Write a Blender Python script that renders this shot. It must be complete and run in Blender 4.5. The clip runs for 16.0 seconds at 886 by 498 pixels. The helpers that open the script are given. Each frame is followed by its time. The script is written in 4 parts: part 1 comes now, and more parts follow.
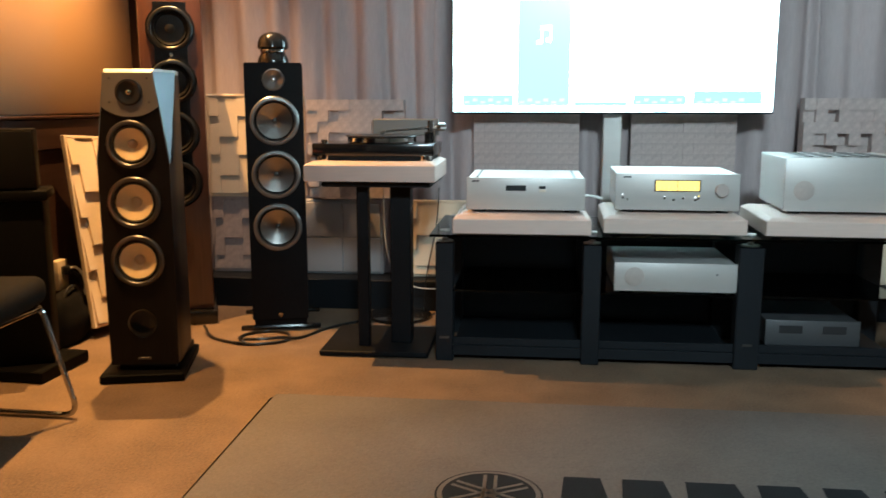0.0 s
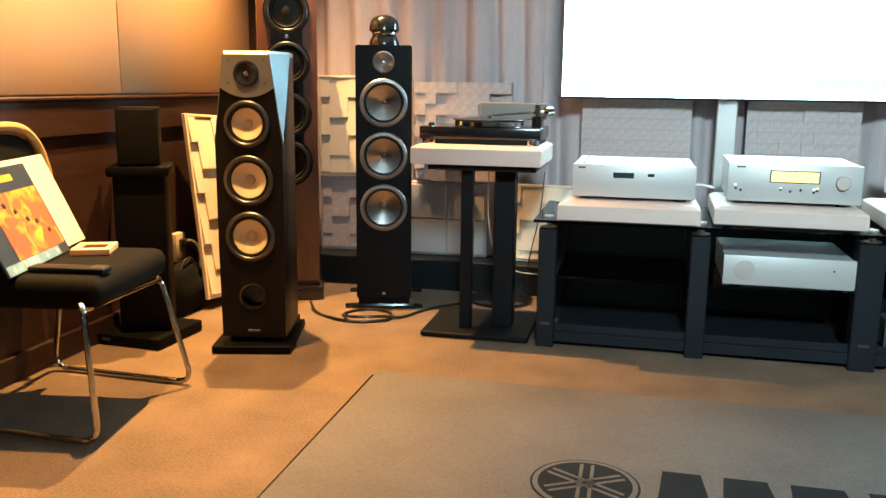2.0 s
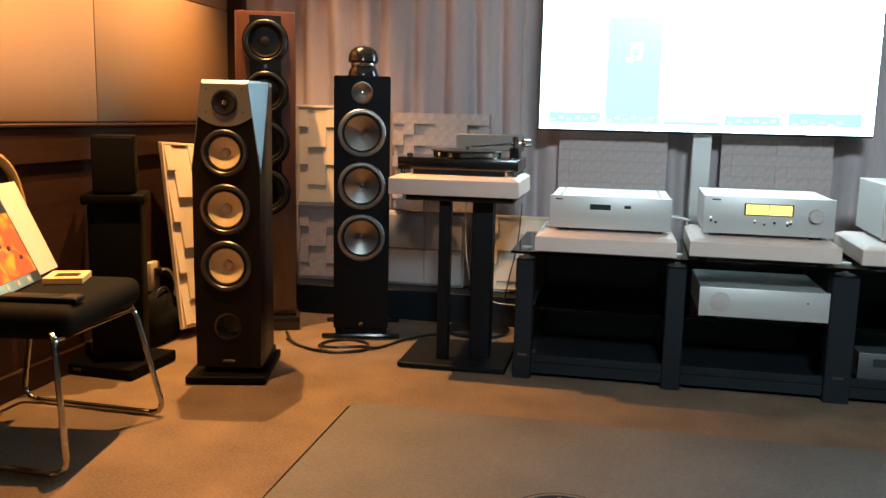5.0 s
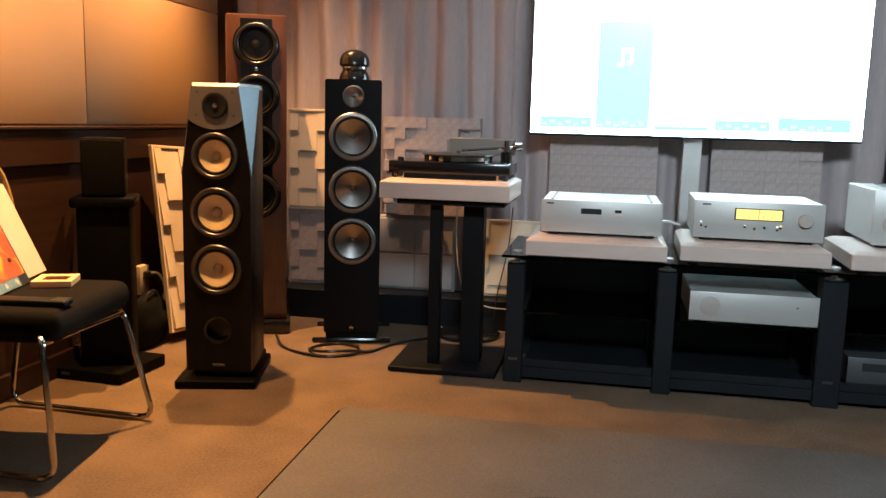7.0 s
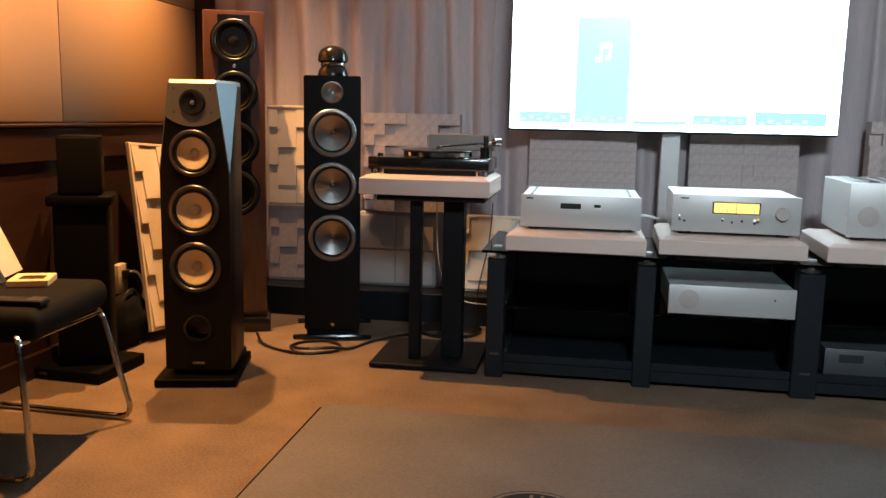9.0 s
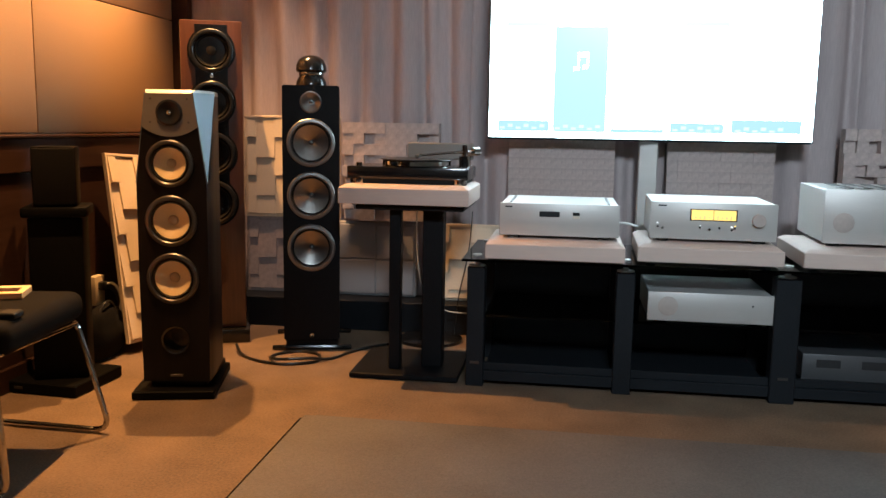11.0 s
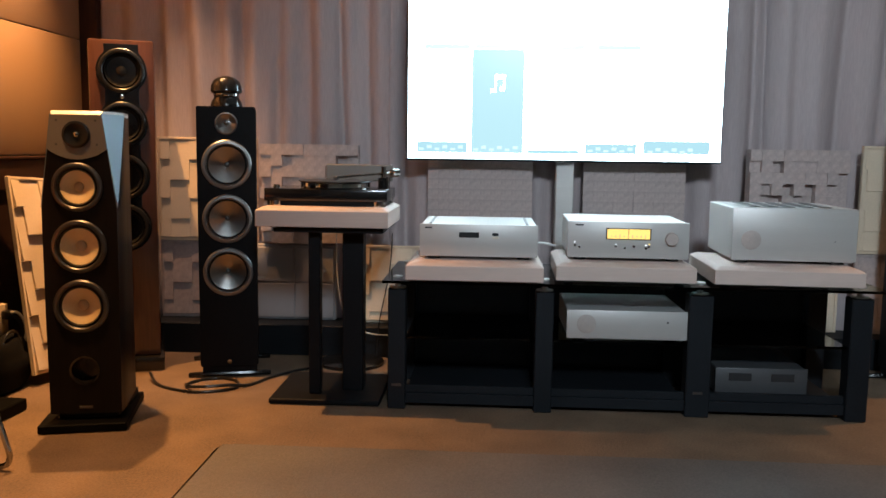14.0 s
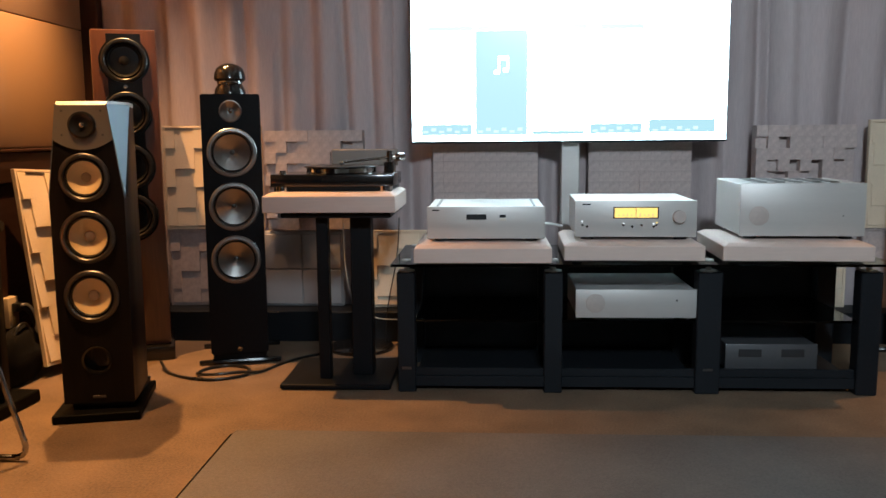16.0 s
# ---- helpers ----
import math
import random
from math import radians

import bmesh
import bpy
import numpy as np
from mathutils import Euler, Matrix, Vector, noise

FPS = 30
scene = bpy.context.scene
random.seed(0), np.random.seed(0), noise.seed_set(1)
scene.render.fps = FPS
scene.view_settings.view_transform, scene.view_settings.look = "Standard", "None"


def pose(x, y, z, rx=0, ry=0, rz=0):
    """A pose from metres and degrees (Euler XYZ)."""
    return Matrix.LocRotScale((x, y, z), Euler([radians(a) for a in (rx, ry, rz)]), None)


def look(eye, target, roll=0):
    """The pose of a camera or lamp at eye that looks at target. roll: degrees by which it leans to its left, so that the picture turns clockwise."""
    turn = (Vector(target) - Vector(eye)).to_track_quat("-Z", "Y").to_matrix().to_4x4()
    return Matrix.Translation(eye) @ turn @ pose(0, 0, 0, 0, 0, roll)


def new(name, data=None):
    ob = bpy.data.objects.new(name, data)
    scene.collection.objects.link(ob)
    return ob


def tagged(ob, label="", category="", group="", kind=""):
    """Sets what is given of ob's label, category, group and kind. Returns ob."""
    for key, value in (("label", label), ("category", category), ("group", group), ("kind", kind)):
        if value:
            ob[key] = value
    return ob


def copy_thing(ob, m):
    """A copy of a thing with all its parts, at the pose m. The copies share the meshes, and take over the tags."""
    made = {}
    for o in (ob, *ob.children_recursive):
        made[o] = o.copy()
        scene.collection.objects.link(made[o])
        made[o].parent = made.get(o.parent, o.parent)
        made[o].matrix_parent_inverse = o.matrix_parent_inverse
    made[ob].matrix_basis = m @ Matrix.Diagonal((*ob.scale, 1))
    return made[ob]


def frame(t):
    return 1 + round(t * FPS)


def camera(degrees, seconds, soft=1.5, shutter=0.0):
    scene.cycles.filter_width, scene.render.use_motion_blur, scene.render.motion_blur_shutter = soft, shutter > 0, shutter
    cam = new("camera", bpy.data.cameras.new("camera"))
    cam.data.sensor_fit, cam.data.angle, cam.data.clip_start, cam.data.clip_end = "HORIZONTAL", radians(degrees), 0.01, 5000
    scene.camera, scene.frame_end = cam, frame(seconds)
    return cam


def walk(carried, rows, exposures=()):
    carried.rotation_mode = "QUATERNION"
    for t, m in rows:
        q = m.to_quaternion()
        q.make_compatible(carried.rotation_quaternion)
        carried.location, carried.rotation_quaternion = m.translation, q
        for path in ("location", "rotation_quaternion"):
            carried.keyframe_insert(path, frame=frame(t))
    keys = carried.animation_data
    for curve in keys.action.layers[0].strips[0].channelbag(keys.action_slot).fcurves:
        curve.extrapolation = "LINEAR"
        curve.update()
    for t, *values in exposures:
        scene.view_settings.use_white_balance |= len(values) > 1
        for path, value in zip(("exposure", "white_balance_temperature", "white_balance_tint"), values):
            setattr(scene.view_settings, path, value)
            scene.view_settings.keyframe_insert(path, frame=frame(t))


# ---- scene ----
cam = camera(55.1, 16.0, shutter=0.5)
PATH = [
    (0, (0.042, -0.038, 0.978), (-0.164, 1.922, 0.642), 0.0),
    (0.5, (0.038, -0.044, 0.985), (-0.249, 1.897, 0.601), 0.2),
    (1, (0.033, -0.04, 0.987), (-0.304, 1.89, 0.584), 0.5),
    (1.5, (0.035, -0.046, 0.991), (-0.405, 1.864, 0.596), 0.3),
    (2, (0.037, -0.043, 0.988), (-0.403, 1.871, 0.608), 0.7),
    (2.5, (0.036, -0.04, 0.987), (-0.393, 1.878, 0.62), 0.9),
    (3, (0.031, -0.04, 0.986), (-0.382, 1.884, 0.632), 1.1),
    (3.5, (0.035, -0.042, 0.987), (-0.37, 1.887, 0.647), 1.2),
    (4, (0.032, -0.041, 0.989), (-0.369, 1.89, 0.662), 1.3),
    (4.5, (0.035, -0.04, 0.989), (-0.361, 1.895, 0.672), 1.3),
    (7, (0.031, -0.037, 0.987), (-0.338, 1.906, 0.688), 1.5),
    (7.5, (0.035, -0.036, 0.986), (-0.323, 1.909, 0.687), 1.6),
    (8, (0.037, -0.035, 0.987), (-0.308, 1.911, 0.685), 1.5),
    (8.5, (0.035, -0.033, 0.986), (-0.304, 1.914, 0.68), 1.4),
    (9, (0.038, -0.037, 0.986), (-0.289, 1.912, 0.679), 1.2),
    (11.5, (0.044, -0.033, 0.983), (-0.233, 1.928, 0.702), 0.8),
    (12, (0.042, -0.038, 0.983), (-0.229, 1.924, 0.701), 0.6),
    (12.5, (0.049, -0.037, 0.983), (-0.2, 1.924, 0.684), 0.8),
    (13, (0.057, -0.03, 0.986), (-0.138, 1.937, 0.681), 1.0),
    (13.5, (0.054, -0.025, 0.984), (-0.082, 1.95, 0.701), 1.0),
    (14, (0.051, -0.022, 0.987), (-0.053, 1.961, 0.753), 0.8),
    (14.5, (0.046, -0.022, 0.984), (-0.03, 1.965, 0.769), 0.6),
    (15, (0.043, -0.025, 0.98), (-0.016, 1.962, 0.757), 0.5),
    (15.5, (0.039, -0.025, 0.976), (-0.037, 1.959, 0.732), 0.0),
    (16, (0.037, -0.025, 0.977), (-0.076, 1.954, 0.709), -0.5),
]
EXPOSURES = [(0, 0.5, 6250, 2), (0.5, 0.85, 6150, 0), (1, 1.25, 6050, -3), (1.5, 1.35, 6000, -4), (2.5, 1.2, 6000, -4), (3.5, 0.95, 6050, -3), (4.5, 0.65, 6250, 2), (7, 0.4, 6450, 9),
             (9, 0.3, 6500, 12), (11.5, 0.2, 6500, 13), (13, 0.1, 6500, 14), (14.5, 0.05, 6500, 14), (16, 0.1, 6500, 13)]
walk(cam, [(t, look(eye, target, roll)) for t, eye, target, roll in PATH], EXPOSURES)

# ---- light ----
world = bpy.data.worlds.new("world")
scene.world = world
world.use_nodes = True
world.node_tree.nodes["Background"].inputs[0].default_value = (0.30, 0.22, 0.18, 1)
world.node_tree.nodes["Background"].inputs[1].default_value = 0.02


def lamp(name, kind, m, power, colour, size=0.05, angle=120, blend=0.6):
    data = bpy.data.lights.new(name, kind)
    data.energy, data.color = power, colour
    if kind == "AREA":
        data.shape, data.size = "DISK", size
    else:
        data.shadow_soft_size = size
    if kind == "SPOT":
        data.spot_size, data.spot_blend = radians(angle), blend
    ob = new(name, data)
    ob.matrix_world = m
    return ob


CEIL = 2.75
lamp("downlight_bulb", "SPOT", look((-1.57, 3.335, 2.68), (-1.64, 2.78, 0)), 365, (1.0, 0.50, 0.165), 0.018, 90, 0.8)
lamp("downlight_bulb", "SPOT", look((-1.42, 2.32, 2.68), (-1.62, 2.02, 0)), 235, (1.0, 0.50, 0.17), 0.018, 64, 0.8)
lamp("downlight_bulb", "SPOT", look((-1.36, 3.72, 2.62), (-1.36, 3.84, 0)), 135, (1.0, 0.58, 0.32), 0.02, 46, 0.8)
lamp("downlight_bulb", "SPOT", look((2.35, 3.40, 2.62), (2.30, 3.00, 0)), 120, (1.0, 0.55, 0.23), 0.03, 62, 0.8)
# Added bluish fill with no seen source, to lift rack, units and curtains.
lamp("added_fill", "SPOT", look((0.45, -1.1, 2.62), (1.05, 3.9, 0.98)), 560, (0.72, 0.90, 1.0), 0.28, 60, 1.0)


# ---- materials ----
def material(name, colour, rough=0.6, metal=0.0, vary=0.18, grain=60.0, patch=4.0, bump=0.15, stretch=(1, 1, 1), emit=None, coat=0.0, spec=0.5):
    """A surface with grain and larger patches in colour, roughness and relief."""
    m = bpy.data.materials.new(name)
    m.use_nodes = True
    nt = m.node_tree
    b = nt.nodes["Principled BSDF"]
    link = nt.links.new
    tex = nt.nodes.new("ShaderNodeTexCoord")
    mp = nt.nodes.new("ShaderNodeMapping")
    mp.inputs["Scale"].default_value = stretch
    link(tex.outputs["Object"], mp.inputs["Vector"])
    fine, wide = nt.nodes.new("ShaderNodeTexNoise"), nt.nodes.new("ShaderNodeTexNoise")
    for n, s, d in ((fine, grain, 4), (wide, patch, 3)):
        n.inputs["Scale"].default_value, n.inputs["Detail"].default_value = s, d
        link(mp.outputs["Vector"], n.inputs["Vector"])
    mix = nt.nodes.new("ShaderNodeMath")
    mix.operation = "ADD"
    link(fine.outputs["Fac"], mix.inputs[0])
    link(wide.outputs["Fac"], mix.inputs[1])
    ramp = nt.nodes.new("ShaderNodeMapRange")
    ramp.inputs["From Min"].default_value, ramp.inputs["From Max"].default_value = 0.6, 1.4
    ramp.inputs["To Min"].default_value, ramp.inputs["To Max"].default_value = 1 - vary, 1 + vary
    link(mix.outputs[0], ramp.inputs["Value"])
    mul = nt.nodes.new("ShaderNodeVectorMath")
    mul.operation = "SCALE"
    mul.inputs[0].default_value = colour
    link(ramp.outputs[0], mul.inputs["Scale"])
    link(mul.outputs[0], b.inputs["Base Color"])
    rr = nt.nodes.new("ShaderNodeMapRange")
    rr.inputs["To Min"].default_value, rr.inputs["To Max"].default_value = max(0.02, rough - 0.08), min(1, rough + 0.08)
    link(wide.outputs["Fac"], rr.inputs["Value"])
    link(rr.outputs[0], b.inputs["Roughness"])
    b.inputs["Metallic"].default_value = metal
    b.inputs["Specular IOR Level"].default_value = spec
    b.inputs["Coat Weight"].default_value = coat
    b.inputs["Coat Roughness"].default_value = 0.08
    if bump:
        bp = nt.nodes.new("ShaderNodeBump")
        bp.inputs["Strength"].default_value, bp.inputs["Distance"].default_value = bump, 0.004
        link(fine.outputs["Fac"], bp.inputs["Height"])
        link(bp.outputs["Normal"], b.inputs["Normal"])
    if emit:
        b.inputs["Emission Color"].default_value = (*emit[0], 1)
        b.inputs["Emission Strength"].default_value = emit[1]
    return m


def glowing(name, colour, strength):
    m = bpy.data.materials.new(name)
    m.use_nodes = True
    b = m.node_tree.nodes["Principled BSDF"]
    b.inputs["Base Color"].default_value = (0.02, 0.02, 0.02, 1)
    b.inputs["Roughness"].default_value = 0.25
    b.inputs["Emission Color"].default_value = (*colour, 1)
    b.inputs["Emission Strength"].default_value = strength
    return m


def glass_material(name, colour, rough=0.03):
    m = bpy.data.materials.new(name)
    m.use_nodes = True
    b = m.node_tree.nodes["Principled BSDF"]
    b.inputs["Base Color"].default_value = (*colour, 1)
    b.inputs["Roughness"].default_value = rough
    b.inputs["Transmission Weight"].default_value = 1.0
    b.inputs["IOR"].default_value = 1.5
    return m


CARPET = material("beige_carpet", (0.160, 0.104, 0.064), 0.95, vary=0.42, grain=120, patch=4.5, bump=0.6)
MAT = material("grey_mat", (0.125, 0.110, 0.100), 0.95, vary=0.28, grain=150, patch=3.0, bump=0.5)
MAT_EDGE = material("mat_binding", (0.06, 0.05, 0.042), 0.9, vary=0.2, grain=200)
PRINT = material("dark_print", (0.019, 0.021, 0.024), 0.95, spec=0.1, vary=0.25, grain=240, patch=12)
FABRIC = material("beige_wall_fabric", (0.42, 0.26, 0.150), 0.95, vary=0.07, grain=320, patch=1.3, bump=0.12, stretch=(1, 1, 0.5))
DARKWOOD = material("dark_wainscot_wood", (0.036, 0.017, 0.012), 0.45, spec=0.25, vary=0.3, grain=18, patch=3, bump=0.08, stretch=(1, 0.25, 3))
PLASTER = material("plaster", (0.55, 0.50, 0.45), 0.9, vary=0.05, grain=60)
CEILING = material("ceiling_paint", (0.62, 0.60, 0.57), 0.9, vary=0.04, grain=60)
CURTAIN = material("mauve_curtain_cloth", (0.50, 0.42, 0.42), 0.9, vary=0.12, grain=160, patch=5, bump=0.2, stretch=(1, 1, 0.12))
FOAM = material("white_diffuser_foam", (0.75, 0.62, 0.47), 0.85, vary=0.06, grain=120, patch=6, bump=0.15)
# Darker foam; on the lower stacked panels its colour stands in for shade.
FOAMDIM = material("darker_diffuser_foam", (0.48, 0.395, 0.375), 0.9, vary=0.22, grain=60, patch=9, bump=0.15)
GREYPANEL = material("grey_cloth_panel", (0.36, 0.35, 0.36), 0.9, vary=0.08, grain=200, patch=4)
BLACK = material("black_lacquer", (0.010, 0.0095, 0.0095), 0.16, vary=0.3, grain=40, patch=4, bump=0.008, spec=0.5, coat=0.35)
BLACKOAK = material("black_stained_oak", (0.0080, 0.0064, 0.0060), 0.42, spec=0.16, vary=0.35, grain=26, patch=5, bump=0.08, stretch=(4, 4, 0.3))
MATTBLACK = material("matt_black", (0.0105, 0.0125, 0.0155), 0.5, spec=0.18, vary=0.25, grain=120, bump=0.1)
TOWERBLACK = material("dull_black_paint", (0.0075, 0.008, 0.0095), 0.5, spec=0.12, vary=0.25, grain=120, bump=0.08)
SATINBLACK = material("satin_black", (0.0035, 0.0034, 0.0034), 0.55, spec=0.06, vary=0.3, grain=60, patch=5, bump=0.04)
CLOTHBLACK = material("black_seat_cloth", (0.0065, 0.006, 0.0055), 0.9, spec=0.12, vary=0.3, grain=300, bump=0.4)
RUBBER = material("black_rubber", (0.012, 0.012, 0.012), 0.3, spec=0.5, vary=0.2, grain=80, bump=0.03)
ROSEWOOD = material("reddish_veneer", (0.085, 0.033, 0.022), 0.35, vary=0.3, grain=20, patch=4, bump=0.03, stretch=(5, 5, 0.35), coat=0.8)
SILVER = material("brushed_silver", (0.53, 0.51, 0.49), 0.42, metal=0.3, vary=0.06, grain=160, patch=4, bump=0.04, stretch=(0.2, 1, 6))
# Blue tint puts the screen's reflection into the facet's own colour.
FACET = material("blue_tinted_facet", (0.17, 0.215, 0.25), 0.45, metal=0.35, vary=0.05, grain=200, patch=6, bump=0.02)
SILVERCAP = material("satin_silver_paint", (0.22, 0.205, 0.19), 0.42, metal=0.3, vary=0.05, grain=200, patch=6, bump=0.03)
RING = material("grey_metal_ring", (0.13, 0.127, 0.123), 0.38, metal=0.9, vary=0.08, grain=80, bump=0.02)
PALERING = material("pale_metal_ring", (0.24, 0.236, 0.23), 0.36, metal=0.8, vary=0.08, grain=80, bump=0.02)
CREAM = material("cream_cone", (0.80, 0.61, 0.34), 0.6, vary=0.06, grain=150, bump=0.05)
CREAMCAP = material("cream_dust_cap", (0.56, 0.42, 0.26), 0.55, vary=0.06, grain=150, bump=0.05)
ALUCONE = material("spun_aluminium_cone", (0.36, 0.345, 0.33), 0.33, metal=1.0, vary=0.08, grain=90, patch=10, bump=0.03)
BROWNTRIM = material("brown_corner_wood", (0.055, 0.024, 0.016), 0.5, spec=0.3, vary=0.3, grain=18, patch=3, bump=0.06, stretch=(3, 3, 0.3))
CHROME = material("chrome", (0.52, 0.52, 0.51), 0.10, metal=1.0, vary=0.05, grain=60, bump=0.0)
GOLDWOOD = material("golden_wood_rim", (0.50, 0.33, 0.14), 0.4, vary=0.2, grain=30, patch=6, bump=0.05)
MAPLE = material("pale_wood_board", (0.58, 0.455, 0.40), 0.6, vary=0.08, grain=30, patch=5, bump=0.05, stretch=(0.4, 3, 3))
DARKGLASS = glass_material("smoked_glass", (0.16, 0.22, 0.23))
CARD = material("white_card", (0.64, 0.59, 0.50), 0.7, vary=0.05, grain=90, bump=0.03)
CREAMCARD = material("cream_card", (0.70, 0.56, 0.33), 0.6, vary=0.08, grain=90, bump=0.03)
PAPERDARK = material("blue_black_print", (0.035, 0.05, 0.075), 0.35, vary=0.35, grain=14, patch=6, bump=0.0)
PAPERBLUE = material("pale_blue_print", (0.22, 0.40, 0.52), 0.35, vary=0.5, grain=22, patch=9, bump=0.0)
PAPERORANGE = material("orange_print", (0.80, 0.12, 0.045), 0.4, vary=0.15, grain=12, patch=7, bump=0.0)
nt = PAPERORANGE.node_tree
drift, blend = nt.nodes.new("ShaderNodeTexNoise"), nt.nodes.new("ShaderNodeMix")
drift.inputs["Scale"].default_value, drift.inputs["Detail"].default_value, drift.inputs["Distortion"].default_value = 17.0, 3.0, 0.6
edge = nt.nodes.new("ShaderNodeMapRange")
edge.inputs["From Min"].default_value, edge.inputs["From Max"].default_value = 0.50, 0.66
blend.data_type = "RGBA"
blend.inputs["A"].default_value, blend.inputs["B"].default_value = (0.80, 0.12, 0.045, 1), (0.90, 0.46, 0.05, 1)
nt.links.new(nt.nodes["Texture Coordinate"].outputs["Object"], drift.inputs["Vector"])
nt.links.new(drift.outputs["Fac"], edge.inputs["Value"])
nt.links.new(edge.outputs[0], blend.inputs["Factor"])
nt.links.new(blend.outputs["Result"], nt.nodes["Principled BSDF"].inputs["Base Color"])
PAPERYELLOW = material("yellow_print", (0.85, 0.42, 0.04), 0.4, vary=0.2, grain=20, patch=8, bump=0.0)
PLATE = material("ivory_plastic", (0.66, 0.55, 0.40), 0.45, vary=0.06, grain=60, bump=0.02)
WIRE = material("white_wire", (0.6, 0.6, 0.58), 0.5, vary=0.05, bump=0.0)
# Receiver's metal: the shade inside the rack is put into this dark colour.
DARKSILVER = material("shade_darkened_metal", (0.085, 0.085, 0.09), 0.45, metal=0.3, vary=0.1, grain=120, bump=0.03)
DULLBLACK = material("dull_black_cone", (0.007, 0.007, 0.007), 0.6, vary=0.2, grain=80, bump=0.03, spec=0.15)
SLOT = material("dark_window", (0.03, 0.032, 0.035), 0.2, vary=0.1, bump=0.0)
KNOB = material("silver_knob", (0.44, 0.38, 0.35), 0.6, metal=0.0, vary=0.08, grain=90, bump=0.02)
SCREEN = glowing("screen_white", (0.66, 0.90, 1.0), 9.0)
SCREENCYAN = glowing("screen_cyan", (0.53, 0.89, 0.97), 0.92)
SCREENBLUE = glowing("screen_blue", (0.48, 0.84, 0.94), 0.92)
SCREENPALE = glowing("screen_pale", (0.68, 0.96, 1.0), 1.1)
DISPLAY = glowing("amber_display", (1.0, 0.73, 0.20), 1.25)
LED = glowing("small_led", (0.9, 0.95, 1.0), 1.5)


# ---- shape helpers ----
def box(bm, c, s, bevel=0.0, m=None, seg=1):
    r = bmesh.ops.create_cube(bm, size=1, matrix=(m or Matrix()) @ Matrix.Translation(c) @ Matrix.Diagonal((*s, 1)))
    if bevel:
        es = {e for v in r["verts"] for e in v.link_edges}
        bmesh.ops.bevel(bm, geom=list(es), offset=bevel, segments=seg, affect="EDGES", profile=0.5)


def rod(bm, a, b, r, seg=14):
    a, b = Vector(a), Vector(b)
    d = b - a
    m = Matrix.Translation((a + b) / 2) @ d.to_track_quat("Z", "Y").to_matrix().to_4x4()
    bmesh.ops.create_cone(bm, cap_ends=True, segments=seg, radius1=r, radius2=r, depth=d.length, matrix=m)


def tube(bm, pts, r, seg=8, closed=False):
    """A round bar swept along points."""
    pts = [Vector(p) for p in pts]
    n = len(pts)
    rings = []
    for i, p in enumerate(pts):
        a = pts[i - 1] if i or closed else pts[i]
        b = pts[(i + 1) % n] if i < n - 1 or closed else pts[i]
        q = (b - a).to_track_quat("Z", "Y")
        rings.append([bm.verts.new(p + q @ Vector((r * math.cos(2 * math.pi * k / seg), r * math.sin(2 * math.pi * k / seg), 0))) for k in range(seg)])
    for i in range(n if closed else n - 1):
        A, B = rings[i], rings[(i + 1) % n]
        sh = min(range(seg), key=lambda s: (A[0].co - B[s].co).length)
        for k in range(seg):
            bm.faces.new((A[k], A[(k + 1) % seg], B[(k + 1 + sh) % seg], B[(k + sh) % seg]))
    if not closed:
        bm.faces.new(rings[0][::-1])
        bm.faces.new(rings[-1])


def smooth_path(pts, steps=6):
    """Catmull-Rom points through pts."""
    P = [Vector(p) for p in pts]
    P = [2 * P[0] - P[1]] + P + [2 * P[-1] - P[-2]]
    out = []
    for i in range(1, len(P) - 2):
        for k in range(steps):
            t = k / steps
            a, b, c, d = P[i - 1], P[i], P[i + 1], P[i + 2]
            out.append(0.5 * (2 * b + (c - a) * t + (2 * a - 5 * b + 4 * c - d) * t * t + (3 * b - a - 3 * c + d) * t ** 3))
    return out + [P[-2]]


def lathe(bm, c, profile, seg=40):
    """Turn (radius, forward) about an axis that faces -y through c."""
    rings = []
    for r, f in profile:
        if r < 1e-5:
            rings.append([bm.verts.new((c[0], c[1] - f, c[2]))])
        else:
            rings.append([bm.verts.new((c[0] + r * math.cos(2 * math.pi * k / seg), c[1] - f, c[2] + r * math.sin(2 * math.pi * k / seg))) for k in range(seg)])
    for A, B in zip(rings, rings[1:]):
        for k in range(seg):
            q = (A[k % len(A)], A[(k + 1) % len(A)], B[(k + 1) % len(B)], B[k % len(B)])
            q = [v for i, v in enumerate(q) if v not in q[:i]]
            if len(q) > 2:
                bm.faces.new(q)


def prism(bm, outline, y0, y1):
    """Extrude an outline of (x, z) from y0 to y1."""
    A = [bm.verts.new((x, y0, z)) for x, z in outline]
    B = [bm.verts.new((x, y1, z)) for x, z in outline]
    bm.faces.new(A)
    bm.faces.new(B[::-1])
    n = len(A)
    for k in range(n):
        bm.faces.new((A[(k + 1) % n], A[k], B[k], B[(k + 1) % n]))


